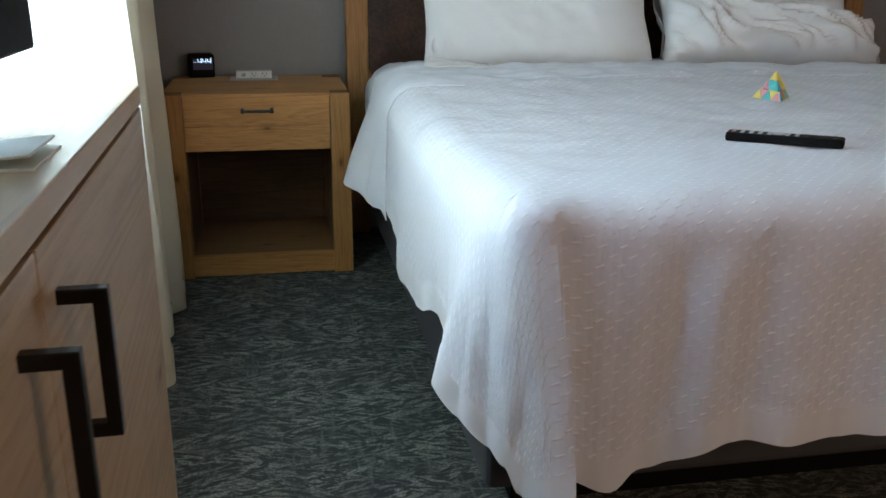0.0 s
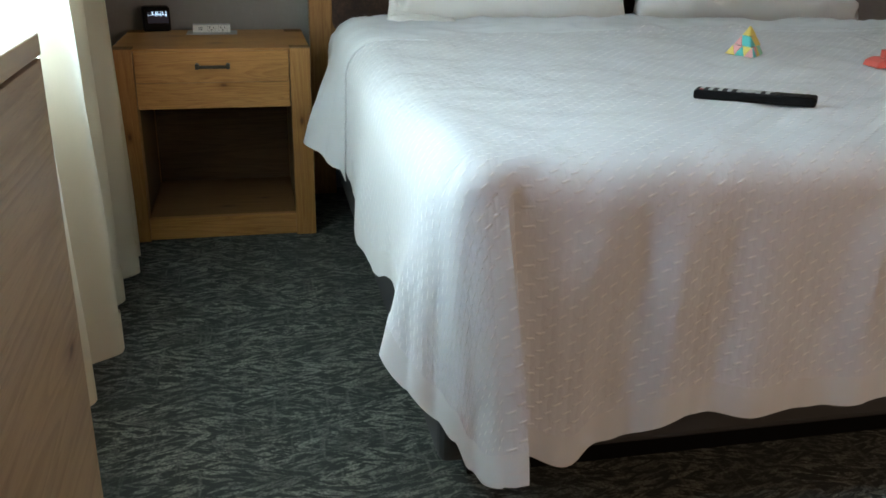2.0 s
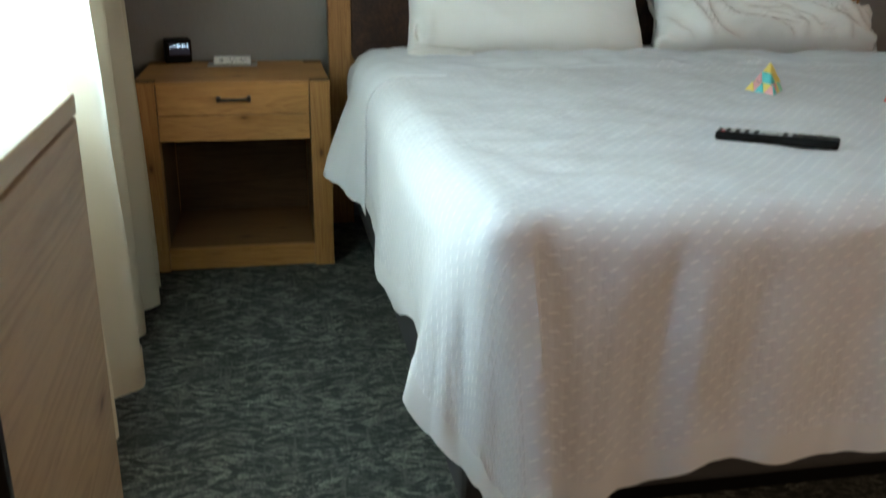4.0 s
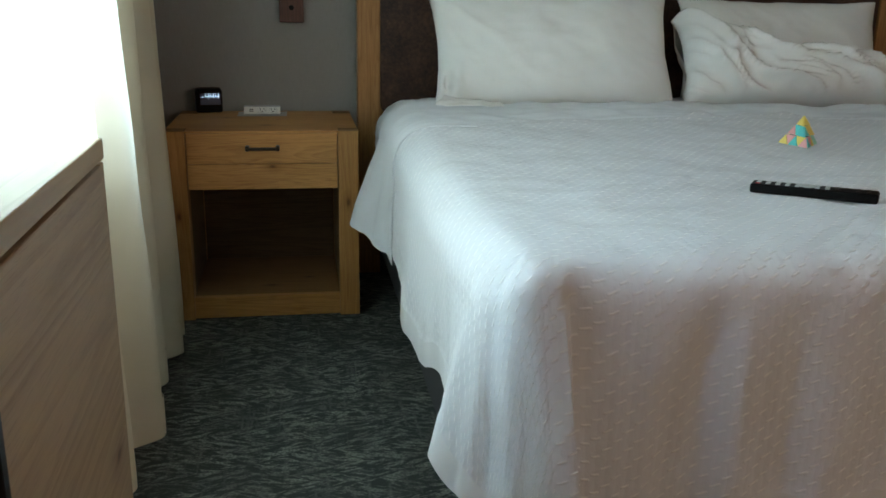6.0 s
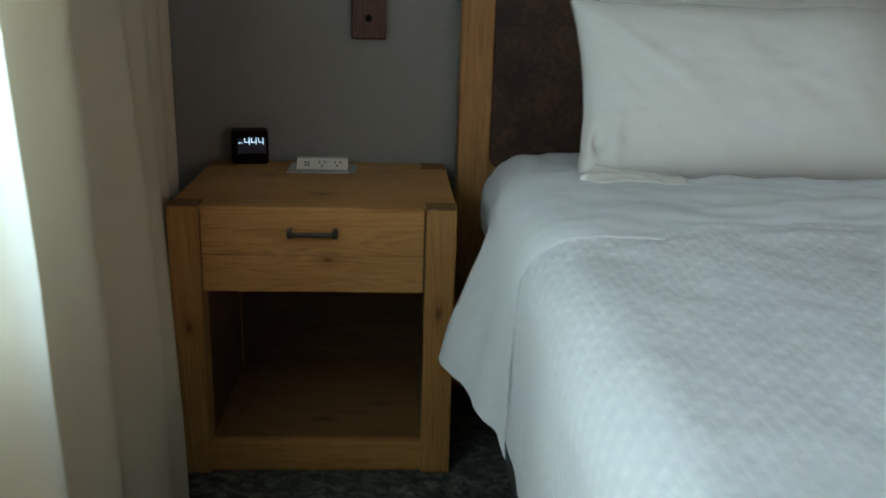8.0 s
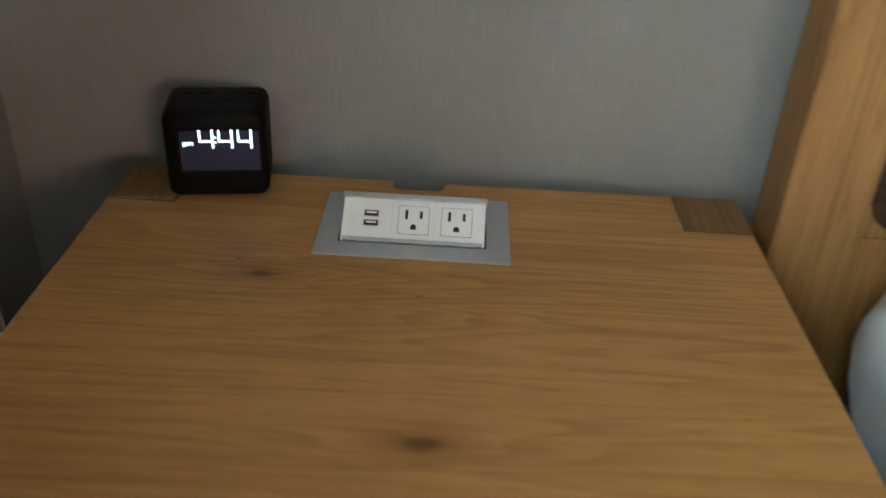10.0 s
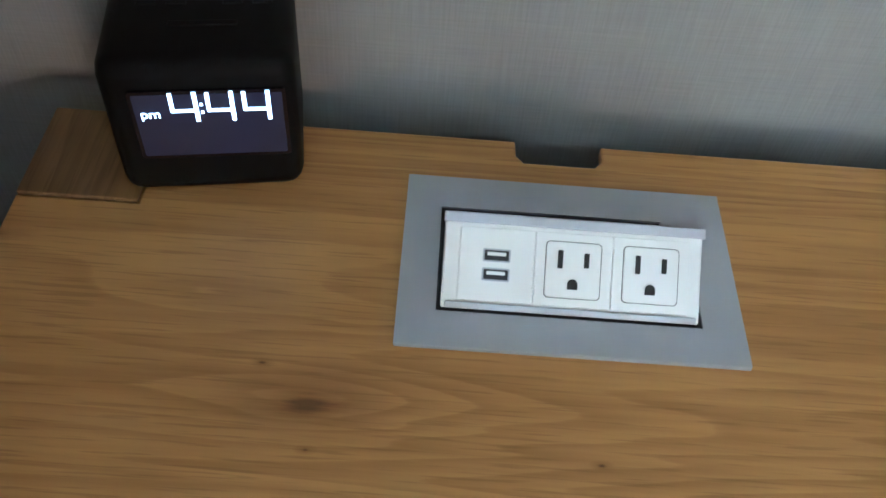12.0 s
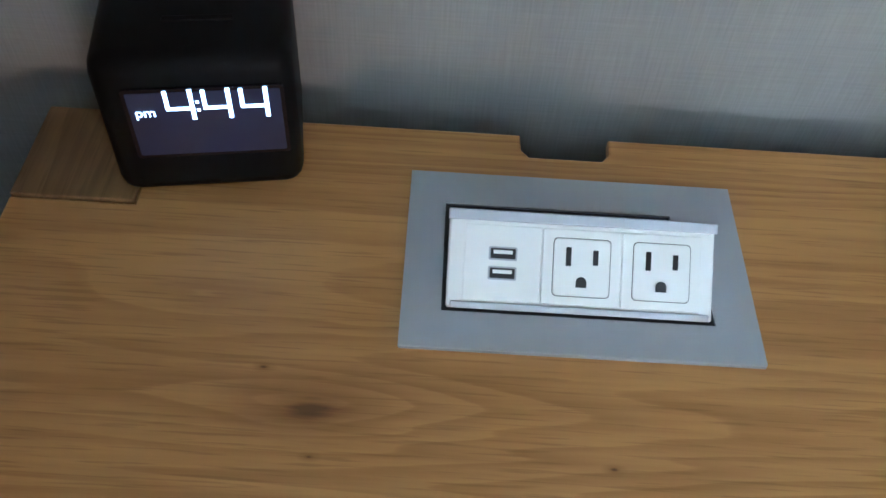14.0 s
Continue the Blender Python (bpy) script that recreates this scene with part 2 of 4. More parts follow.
def wallpaper_material(name, light, dark):
    """Woven vinyl wall covering: fine uneven upright and level threads."""
    n = Nodes(name)
    up = n.noise(n.coords((700, 700, 22)), 1.0, 3, 0.6)
    across = n.noise(n.coords((22, 22, 700)), 1.0, 3, 0.6)
    blotch = n.noise(n.coords((5, 5, 1.2)), 1.0, 4)
    f = n.math("ADD", n.math("MULTIPLY", up, 0.5), n.math("MULTIPLY", across, 0.3))
    f = n.math("ADD", f, n.math("MULTIPLY", blotch, 0.25))
    col = n.ramp(f, [(0.25, dark), (0.80, light)])
    n.bump(f, 0.15, 0.0006)
    return n.out(col, 0.8, 0.0, 0.25)


def plain(name, colour, rough=0.5, metal=0.0, grain=0.15, scale=60.0, spec=0.5):
    n = Nodes(name)
    f = n.noise(n.coords(), scale, 4)
    col = n.mix(n.math("MULTIPLY", f, grain * 2), colour, tuple(c * 0.7 for c in colour))
    n.bump(f, 0.06, 0.001)
    return n.out(col, n.math("ADD", rough - 0.05, n.math("MULTIPLY", f, 0.1)), metal, spec)


def glow(name, colour, strength):
    n = Nodes(name)
    n.bsdf.inputs["Emission Color"].default_value = (*colour, 1.0)
    n.bsdf.inputs["Emission Strength"].default_value = strength
    return n.out(colour, 0.4)


OAK_L, OAK_D = (0.535, 0.274, 0.083), (0.345, 0.157, 0.043)
M_OAK_X = wood("oak_grain_across", "x", OAK_L, OAK_D, [(-0.281, 0.0, 0.525, 0.008), (-0.446, 0.326, 0.64, 0.0075), (-0.30, 0.135, 0.64, 0.009), (-0.470, 0.346, 0.64, 0.0011), (-0.4435, 0.303, 0.64, 0.0010), (-0.312, 0.305, 0.64, 0.0010)],
               swells=[(-0.446, 0.326, 0.64, 2.6, 0.020), (-0.505, 0.385, 0.64, 2.4, 0.026), (-0.417, 0.376, 0.64, 1.5, 0.012), (-0.17, 0.30, 0.64, -2.0, 0.05), (-0.281, 0.0, 0.525, 2.0, 0.03), (-0.30, 0.135, 0.64, 2.0, 0.03)])
M_OAK_Z = wood("oak_grain_upright", "z", (0.48, 0.25, 0.078), (0.32, 0.145, 0.038), [(-0.035, 0.0, 0.40, 0.009), (-0.585, 0.0, 0.36, 0.009)])
M_OAK_END = wood("oak_end_grain", "y", (0.23, 0.125, 0.045), (0.14, 0.073, 0.025), rough=0.6, ring=0.8)
M_DRESSER = wood("pale_oak_front", "y", (0.455, 0.335, 0.20), (0.305, 0.212, 0.118), [(-0.412, -1.885, 0.54, 0.010)], rough=0.40, ring=0.42, open_pores=0.22,
                 swells=[(-0.412, -1.885, 0.54, 2.0, 0.04)])
M_DRESSER_Y = wood("pale_oak_level", "y", (0.52, 0.40, 0.24), (0.39, 0.275, 0.145), rough=0.27, ring=0.6, open_pores=0.05)
M_HEAD = wood("headboard_oak", "z", (0.43, 0.225, 0.075), (0.27, 0.125, 0.036))
# Oak darkened in its colour, for the shade inside the open compartment.
M_SHADED_OAK = wood("oak_in_niche_shade", "x", (0.17, 0.095, 0.042), (0.09, 0.048, 0.02), rough=0.55)
# Shelf oak, darkened in colour for the shade it lies in; knots its own.
M_SHELF = wood("half_shaded_oak", "x", (0.27, 0.145, 0.055), (0.165, 0.082, 0.030), [(-0.30, 0.12, 0.078, 0.008), (-0.17, 0.20, 0.078, 0.006)], rough=0.55)
M_DARKWOOD = wood("dark_red_wood", "z", (0.12, 0.045, 0.03), (0.06, 0.022, 0.015))
M_COVER = coverlet_material()
M_SHEET = cloth("white_cotton_sheet", (0.82, 0.835, 0.88), crease=0.6)
M_HEM = cloth("plain_white_hem", (0.77, 0.77, 0.80), crease=0.2)
M_PILLOW = cloth("white_pillowcase", (0.85, 0.84, 0.82), crease=0.45)
M_CURTAIN = cloth("cream_curtain", (0.82, 0.71, 0.53), 600.0, 0.1, translucent=0.40, passed=(0.86, 0.81, 0.69))
M_SHEER = cloth("white_sheer", (0.86, 0.87, 0.88), 700.0, 0.05, translucent=0.75)
M_BASE = cloth("charcoal_box_spring", (0.075, 0.075, 0.078), 500.0, 0.15)
M_CARPET = carpet_material()
M_WALL = wallpaper_material("grey_woven_wallpaper", (0.355, 0.340, 0.325), (0.225, 0.214, 0.204))
M_PAINT = plain("warm_white_paint", (0.76, 0.73, 0.68), 0.7, 0.0, 0.06, 12.0)
M_CEIL = plain("white_ceiling_paint", (0.74, 0.73, 0.71), 0.8, 0.0, 0.05, 10.0)
M_BLACK = plain("black_plastic", (0.006, 0.006, 0.0065), 0.5, 0.0, 0.15, 60.0, 0.10)
M_IRON = plain("blackened_steel", (0.018, 0.017, 0.016), 0.35, 0.6)
M_BRONZE = plain("dark_bronze", (0.07, 0.06, 0.05), 0.35, 0.85, 0.3, 200.0)
M_GREY = plain("grey_painted_metal", (0.44, 0.445, 0.48), 0.38, 0.15, 0.05, 300.0)
M_ALU = plain("pale_aluminium", (0.50, 0.50, 0.54), 0.42, 0.6, 0.05, 300.0)
M_WHITE = plain("white_plastic", (0.87, 0.86, 0.84), 0.35, 0.0, 0.03, 200.0)
# Dark pieces of this stand for the shade inside sockets, ports and recess.
M_SLOT = plain("opening_shade", (0.02, 0.02, 0.02), 0.6)
M_STEEL = plain("bright_steel", (0.5, 0.5, 0.52), 0.3, 0.9)
M_SCREEN = plain("dark_display_glass", (0.010, 0.010, 0.018), 0.12, 0.0, 0.1, 5.0)
M_DIGIT = glow("lit_digits", (0.68, 0.84, 1.0), 1.6)
M_BACKLIT = glow("faint_display_backlight", (0.026, 0.026, 0.056), 0.04)
M_PAPER = plain("pale_green_paper", (0.66, 0.69, 0.60), 0.7, 0.0, 0.05)
M_CORAL = plain("coral_plastic", (0.75, 0.13, 0.10), 0.4, 0.0, 0.05)
n_leather = Nodes("brown_leather")
lv = n_leather.noise(n_leather.coords(), 85.0, 6, 0.65)
lb = n_leather.noise(n_leather.coords(), 9.0, 5, 0.65)
n_leather.bump(lv, 0.4, 0.003)
M_LEATHER = n_leather.out(n_leather.ramp(n_leather.math("ADD", n_leather.math("MULTIPLY", lv, 0.5), n_leather.math("MULTIPLY", lb, 0.5)), [(0.38, (0.026, 0.013, 0.010)), (0.50, (0.055, 0.026, 0.017)), (0.64, (0.105, 0.049, 0.029))]), 0.55, 0.0, 0.4)

# ---------------------------------------------------------------- the room
WY = 0.55  # face of the wall behind the bed
WX = -0.76  # face of the window wall
floor = tagged(mesh_object("floor", box(-1.12, 3.2, -4.5, 0.75, -0.08, 0.0), M_CARPET), "dark grey-green patterned hotel carpet with lighter slanting strokes", "carpet", kind="structure")
tagged(mesh_object("wall_north", box(-1.12, 3.2, WY, WY + 0.2, 0.0, 2.6), M_WALL), "grey woven wall covering behind bed and nightstand", "wall", kind="structure")
# east and south walls are unseen; nearness and grey set the bounced light
tagged(mesh_object("wall_east", box(3.0, 3.2, -4.3, WY, 0.0, 2.6), M_WALL), "grey woven wall covering", "wall", kind="structure")
tagged(mesh_object("wall_south", box(-1.12, 3.2, -4.5, -4.3, 0.0, 2.6), M_WALL), "grey woven wall covering", "wall", kind="structure")
tagged(mesh_object("ceiling", box(-1.12, 3.2, -4.5, 0.75, 2.6, 2.7), M_CEIL), "plain white painted ceiling", "ceiling", kind="structure")
# window wall with its opening
WIN = (-2.22, -0.80, 0.75, 1.95)
bm = box(WX - 0.2, WX, -4.3, WIN[0], 0.0, 2.6)
box(WX - 0.2, WX, WIN[1], WY, 0.0, 2.6, bm=bm)
box(WX - 0.2, WX, WIN[0], WIN[1], 0.0, WIN[2], bm=bm)
box(WX - 0.2, WX, WIN[0], WIN[1], WIN[3], 2.6, bm=bm)
tagged(mesh_object("wall_west", bm, M_WALL), "grey woven wall with the window, behind the curtain", "wall", kind="structure")
win = thing("window_1", (WX - 0.12, WIN[0], WIN[2]), "bright daylit window with a white frame behind cream curtain", "window", kind="structure")
for y0, y1, z0, z1 in ((WIN[0], WIN[1], WIN[2], WIN[2] + 0.05), (WIN[0], WIN[1], WIN[3] - 0.05, WIN[3]), (WIN[0], WIN[0] + 0.05, WIN[2] + 0.05, WIN[3] - 0.05), (WIN[1] - 0.05, WIN[1], WIN[2] + 0.05, WIN[3] - 0.05)):
    part("window_frame", box(WX - 0.17, WX - 0.11, y0, y1, z0, z1, 0.004), M_WHITE, win)

# unseen board, added to keep window light off the curtain's lower part
part("unseen_sill", box(WX - 0.105, WX + 0.04, WIN[0] - 0.03, WIN[1] + 0.03, WIN[2] - 0.022, WIN[2] - 0.002, 0.004), M_PAINT, win, "unseen board added to cut daylight below the window")

# ---------------------------------------------------------------- curtain
TIPS = [(0.30, -0.668), (0.15, -0.648), (0.0, -0.625), (-0.14, -0.575), (-0.32, -0.556), (-0.55, -0.570), (-0.82, -0.540), (-1.10, -0.564), (-1.36, -0.560), (-1.60, -0.572), (-1.79, -0.655)]


def curtain_line(y):
    for (a, xa), (b, xb) in zip(TIPS, TIPS[1:]):
        if b <= y <= a:
            f = (a - y) / (a - b)
            c = 0.5 + 0.5 * math.cos(2 * math.pi * f)
            depth = 0.50 * (a - b) + 0.008
            return xa + (xb - xa) * f - depth * (1 - c ** 0.8)
    return TIPS[-1][1]


bm = bmesh.new()
rows, cols = 44, 420
grid = []
for i in range(rows + 1):
    z = 0.018 + (2.5 - 0.018) * (i / rows) ** 1.25
    line = []
    for j in range(cols + 1):
        y = 0.30 - (0.30 + 1.79) * j / cols
        spread = 0.62 + 0.38 * smooth01((1.6 - z) / 1.6)
        x = curtain_line(min(0.30, max(-1.79, y + 0.012 * math.sin(2.1 * z + 5 * y) * smooth01(z))))
        x = -0.66 + (x + 0.66) * spread + 0.006 * fbm(y * 4, z * 1.5, 3.1) + 0.004 * math.sin(2 * math.pi * y / 0.083 + 1.5 * math.sin(1.7 * z) + 5 * y)
        line.append(bm.verts.new((x, y, z + 0.010 * math.sin(9 * y) * (1 - smooth01(z / 0.3)))))
    grid.append(line)
for a, b in zip(grid, grid[1:]):
    for j in range(cols):
        bm.faces.new((a[j], a[j + 1], b[j + 1], b[j]))
curtain = thing("curtain", (-0.62, -0.7, 0.0), "long cream curtain in deep folds, lit by the window behind it", "curtain")
part("fabric", bm, M_CURTAIN, curtain, smooth=True)
hem = bmesh.new()
top_z, low_z = 0.118, 0.022
lower, upper = [], []
for j in range(cols + 1):
    y = 0.30 - (0.30 + 1.79) * j / cols
    x = -0.66 + (curtain_line(y) + 0.66) * 0.99 + 0.004
    lower.append(hem.verts.new((x, y, low_z + 0.010 * math.sin(9 * y))))
    upper.append(hem.verts.new((x, y, top_z + 0.006 * math.sin(9 * y))))
for j in range(cols):
    hem.faces.new((lower[j], lower[j + 1], upper[j + 1], upper[j]))
part("hem", hem, M_CURTAIN, curtain, "stitched bottom hem of the curtain", smooth=True)
bm = bmesh.new()
prev = None
for j in range(361):
    y = -1.70 - 1.30 * j / 360
    x = -0.722 + 0.013 * math.sin(2 * math.pi * y / 0.075 + 0.8 * math.sin(9 * y)) + 0.007 * math.sin(2 * math.pi * y / 0.19 + 1.0)
    pair = (bm.verts.new((x, y, 0.02)), bm.verts.new((x, y, 2.5)))
    if prev:
        bm.faces.new((prev[0], pair[0], pair[1], prev[1]))
    prev = pair
# strip added beside the curtain so that no window light leaks past
ret = bmesh.new()
ret.faces.new([ret.verts.new(p) for p in ((-0.758, 0.302, 0.02), (-0.664, 0.302, 0.02), (-0.664, 0.302, 2.5), (-0.758, 0.302, 2.5))])
part("leak_stop", ret, M_CURTAIN, curtain, "added fabric strip that stops window light at curtain's end")
part("sheer", bm, M_SHEER, curtain, "thin white sheer drawn over the window", smooth=True)
part("curtain_rail", box(-0.70, -0.62, -3.05, 0.40, 2.5, 2.54, 0.004), M_WHITE, curtain)

# ---------------------------------------------------------------- nightstand
H = 0.64
ns = thing("nightstand", (-0.31, 0.265, 0.0), "rustic honey oak nightstand with one drawer and open shelf", "nightstand")
LW, LD, LB, ND = 0.067, 0.062, 0.070, 0.51
for x0, x1 in ((-0.62, -0.62 + LW), (-LW, 0.0)):
    for y0, y1 in ((0.0, LD), (ND - LB, ND)):
        leg = part("leg", box(x0, x1, y0, y1, 0.0, H - 0.001, 0.0025), M_OAK_Z, ns)
        part("end_grain", box(x0 + 0.001, x1 - 0.001, y0 + 0.001, y1 - 0.001, H - 0.003, H + 0.0012, 0.001), M_OAK_END, leg, "dark end grain of the leg's top")
notch = [(-0.349, ND), (-0.3485, 0.498), (-0.344, 0.4925), (-0.303, 0.4925), (-0.2985, 0.498), (-0.298, ND)]
outline = [(-0.62 + LW, 0.003), (-LW, 0.003), (-LW, LD), (-0.001, LD), (-0.001, ND - LB), (-LW, ND - LB), (-LW, ND)] + notch[::-1] + [(-0.62 + LW, ND), (-0.62 + LW, ND - LB), (-0.619, ND - LB), (-0.619, LD), (-0.62 + LW, LD)]
part("tabletop", extruded(outline, H - 0.007, H, bevel=0.0015), M_OAK_X, ns)
part("top_board", box(-0.61, -0.01, LD + 0.001, ND - LB - 0.001, H - 0.028, H - 0.0075), M_OAK_X, ns)
drawer = part("drawer_front", box(-0.62 + LW + 0.003, -LW - 0.003, 0.001, 0.022, 0.5335, 0.6322, 0.0015), M_OAK_X, ns, "upper plank of the drawer front")
part("drawer_plank", box(-0.62 + LW + 0.003, -LW - 0.003, 0.001, 0.022, 0.449, 0.5322, 0.0015), M_OAK_X, ns, "lower drawer plank with a small dark knot")
part("drawer_box", box(-0.62 + LW + 0.012, -LW - 0.012, 0.022, 0.42, 0.462, 0.60, 0.002), M_OAK_X, ns)
part("bottom_rail", box(-0.62 + LW, -LW, 0.006, 0.03, 0.004, 0.078, 0.002), M_OAK_X, ns)
part("shelf", box(-0.62 + LW, -LW, 0.03, 0.47, 0.058, 0.078, 0.001), M_SHELF, ns, "oak shelf with small knots, darkened for the compartment's shade")
# back and sides carry the compartment's shade in their colour
part("back_panel", box(-0.62 + LW, -LW, 0.47, 0.48, 0.078, 0.612), M_SHADED_OAK, ns)
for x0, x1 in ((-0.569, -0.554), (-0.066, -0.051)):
    part("side_panel", box(x0, x1, LD, ND - LB, 0.03, 0.612), M_SHADED_OAK, ns)
handle = part("handle", box(-0.358, -0.262, -0.026, -0.016, 0.580, 0.590, 0.003), M_BRONZE, ns, "dark bronze bar pull on the drawer")
for x in (-0.358, -0.262):
    part("handle_post", box(x - 0.006, x + 0.006, -0.028, 0.003, 0.578, 0.595, 0.003), M_BRONZE, handle)

# power unit let into the top
PX, PW, PY0, PY1 = -0.3222, 0.1747, 0.361, 0.4743
BX0, BX1, BY, SY = -0.3880, -0.2580, 0.3838, 0.4515
power = thing("power_outlet_unit", (PX, PY0, H), "grey flip-up power unit with two sockets and USB ports", "power outlet")
bm = bmesh.new()
ox = [PX - PW / 2, BX0 - 0.002, BX1 - 0.012, BX1 + 0.002, PX + PW / 2]
oy = [PY0, BY - 0.002, BY + 0.045, SY, PY1]
hole = {(1, 1), (2, 1), (1, 2)}
for zz in (H + 0.0022, H):
    vs = {(a, b): bm.verts.new((x, y, zz)) for a, x in enumerate(ox) for b, y in enumerate(oy)}
    for a in range(4):
        for b in range(4):
            if (a, b) not in hole:
                bm.faces.new([vs[k] for k in ((a, b), (a + 1, b), (a + 1, b + 1), (a, b + 1))])
loops = [e for e in bm.edges if len(e.link_faces) == 1]
bmesh.ops.bridge_loops(bm, edges=[e for e in loops if all(min(abs(v.co.x - ox[0]), abs(v.co.x - ox[4]), abs(v.co.y - oy[0]), abs(v.co.y - oy[4])) < 1e-6 for v in e.verts)])
bmesh.ops.bridge_loops(bm, edges=[e for e in bm.edges if len(e.link_faces) == 1])
bmesh.ops.recalc_face_normals(bm, faces=bm.faces[:])
part("plate", bm, M_GREY, power)
# pale metal strip added for the highlight on the plate's near edge
part("edge_highlight", box(PX - PW / 2 + 0.0005, PX + PW / 2 - 0.0005, PY0 - 0.0007, PY0, H, H + 0.0018), M_ALU, power, "pale strip standing for the highlight along the plate's edge")
# no hollow is cut here; a dark sheet stands for its shade
part("recess", box(BX0 - 0.002, BX1 + 0.002, BY - 0.002, SY, H, H + 0.0006), M_SLOT, power, "flat dark sheet for the shade in the recess behind sockets")
TILT = math.atan2(0.0274, 0.0387)
FL = 0.0474
FACE = Matrix.Translation((PX, BY, H + 0.0022)) @ Matrix.Rotation(TILT, 4, "X")
body = part("socket_block", box(BX0 - PX, BX1 - PX, 0.0, FL, -0.018, 0.0, 0.0012, m=FACE), M_WHITE, power, "white tilted socket block")
part("top_rail", box(BX0 - PX - 0.0008, BX1 - PX + 0.0008, FL - 0.0042, FL + 0.001, -0.004, 0.0022, 0.0006, m=FACE), M_ALU, power)
part("bottom_rail", box(BX0 - PX + 0.002, BX1 - PX - 0.002, 0.0, 0.0035, -0.003, 0.0018, 0.0006, m=FACE), M_ALU, power)
V0, V1 = 0.0042, FL - 0.0062
for k, (u0, u1) in enumerate(((-0.0580, -0.0205), (-0.0200, 0.0185), (0.0190, 0.0575))):
    uc, vc = (u0 + u1) / 2, (V0 + V1) / 2
    mod = part("usb_module" if k == 0 else "socket", box(u0, u1, V0, V1, -0.004, 0.0010, 0.0004, m=FACE), M_WHITE, power)
    if k == 0:
        for dv in (0.0048, -0.0048):
            port = part("usb_port", extruded(rounded_rect(0.0138, 0.0066, 0.0005, 1), 0.0008, 0.0013, FACE @ Matrix.Translation((uc, vc + dv, 0))), M_STEEL, mod)
            port.matrix_parent_inverse = Matrix.Identity(4)
            part("usb_mouth", extruded(rounded_rect(0.0122, 0.0050, 0.0003, 1), 0.0012, 0.0015, FACE @ Matrix.Translation((uc, vc + dv, 0))), M_SLOT, mod)
            part("usb_tongue", extruded(rounded_rect(0.0094, 0.0018, 0.0002, 1), 0.0014, 0.0017, FACE @ Matrix.Translation((uc, vc + dv + 0.0007, 0))), M_WHITE, mod)
    else:
        part("socket_groove", extruded(rounded_rect(0.0282, 0.0286, 0.0023), 0.0008, 0.0012, FACE @ Matrix.Translation((uc, vc, 0))), M_BRONZE, mod)
        part("socket_face", extruded(rounded_rect(0.0276, 0.0280, 0.0022), 0.0008, 0.0016, FACE @ Matrix.Translation((uc, vc, 0)), bevel=0.0003), M_WHITE, mod)
        part("slot", extruded(rounded_rect(0.0026, 0.0092, 0.0003, 1), 0.0014, 0.0019, FACE @ Matrix.Translation((uc - 0.0066, vc + 0.0052, 0))), M_SLOT, mod)
        part("slot", extruded(rounded_rect(0.0026, 0.0074, 0.0003, 1), 0.0014, 0.0019, FACE @ Matrix.Translation((uc + 0.0066, vc + 0.0052, 0))), M_SLOT, mod)
        hole = [(0.0026 * math.cos(a), 0.0026 * math.sin(a)) for a in [math.pi * i / 10 for i in range(11)]] + [(-0.0026, -0.0026), (0.0026, -0.0026)]
        part("ground_hole", extruded(hole, 0.0014, 0.0019, FACE @ Matrix.Translation((uc, vc - 0.0070, 0))), M_SLOT, mod)

# alarm clock
CW, CD, CH = 0.0955, 0.075, 0.087
CLK = Matrix.Translation((-0.5605, 0.4445, H)) @ Matrix.Rotation(radians(9.0), 4, "Z")
clock = thing("alarm_clock", (-0.53, 0.51, H), "black cube alarm clock with lit white digits on nightstand", "alarm clock")
bm = box(0, CW, 0, CD, 0.0, CH, 0.010, 4)
for v in bm.verts:
    if v.co.y < 0.03 and v.co.z > 0.06:
        v.co.y += 0.10 * (v.co.z - 0.06)
bm.transform(CLK)
part("case", bm, M_BLACK, clock, smooth=True)
SCR = CLK @ Matrix.Translation((CW / 2 + 0.0045, -0.0002, 0.0500)) @ Matrix.Rotation(radians(90), 4, "X")
screen = part("display", extruded(rounded_rect(0.076, 0.044, 0.002), -0.001, 0.0006, SCR), M_SCREEN, clock, "dark glossy display")
part("backlight", extruded(rounded_rect(0.072, 0.040, 0.001), 0.0006, 0.0008, SCR), M_BACKLIT, screen)


def bar(x0, x1, y0, y1):
    return extruded([(x0, y0), (x1, y0), (x1, y1), (x0, y1)], 0.0008, 0.0012, SCR)


for k in range(3):
    x = -0.0185 + k * 0.0176
    bm = bar(x, x + 0.0018, 0.0105, 0.0210)
    for b in ((x, x + 0.0132, 0.0091, 0.0108), (x + 0.0115, x + 0.0134, 0.0030, 0.0215)):
        tmp = bpy.data.meshes.new("tmp")
        one = bar(*b)
        one.to_mesh(tmp)
        one.free()
        bm.from_mesh(tmp)
        bpy.data.meshes.remove(tmp)
    part("digit", bm, M_DIGIT, screen, "white lit figure 4")
for y in (0.0080, 0.0130):
    part("colon_dot", bar(-0.0040, -0.0027, y, y + 0.0015), M_DIGIT, screen)
txt = bpy.data.curves.new("pm", "FONT")
txt.body, txt.size, txt.align_x = "pm", 0.0078, "CENTER"
txt_ob = bpy.data.objects.new("pm", txt)
scene.collection.objects.link(txt_ob)
bpy.context.view_layer.update()
tm = bpy.data.meshes.new_from_object(txt_ob.evaluated_get(bpy.context.evaluated_depsgraph_get()))
bpy.data.objects.remove(txt_ob)
bm = bmesh.new()
bm.from_mesh(tm)
bm.transform(SCR @ Matrix.Translation((-0.0285, 0.0058, 0.0012)))
part("pm_text", bm, M_DIGIT, screen, "small lit letters pm")
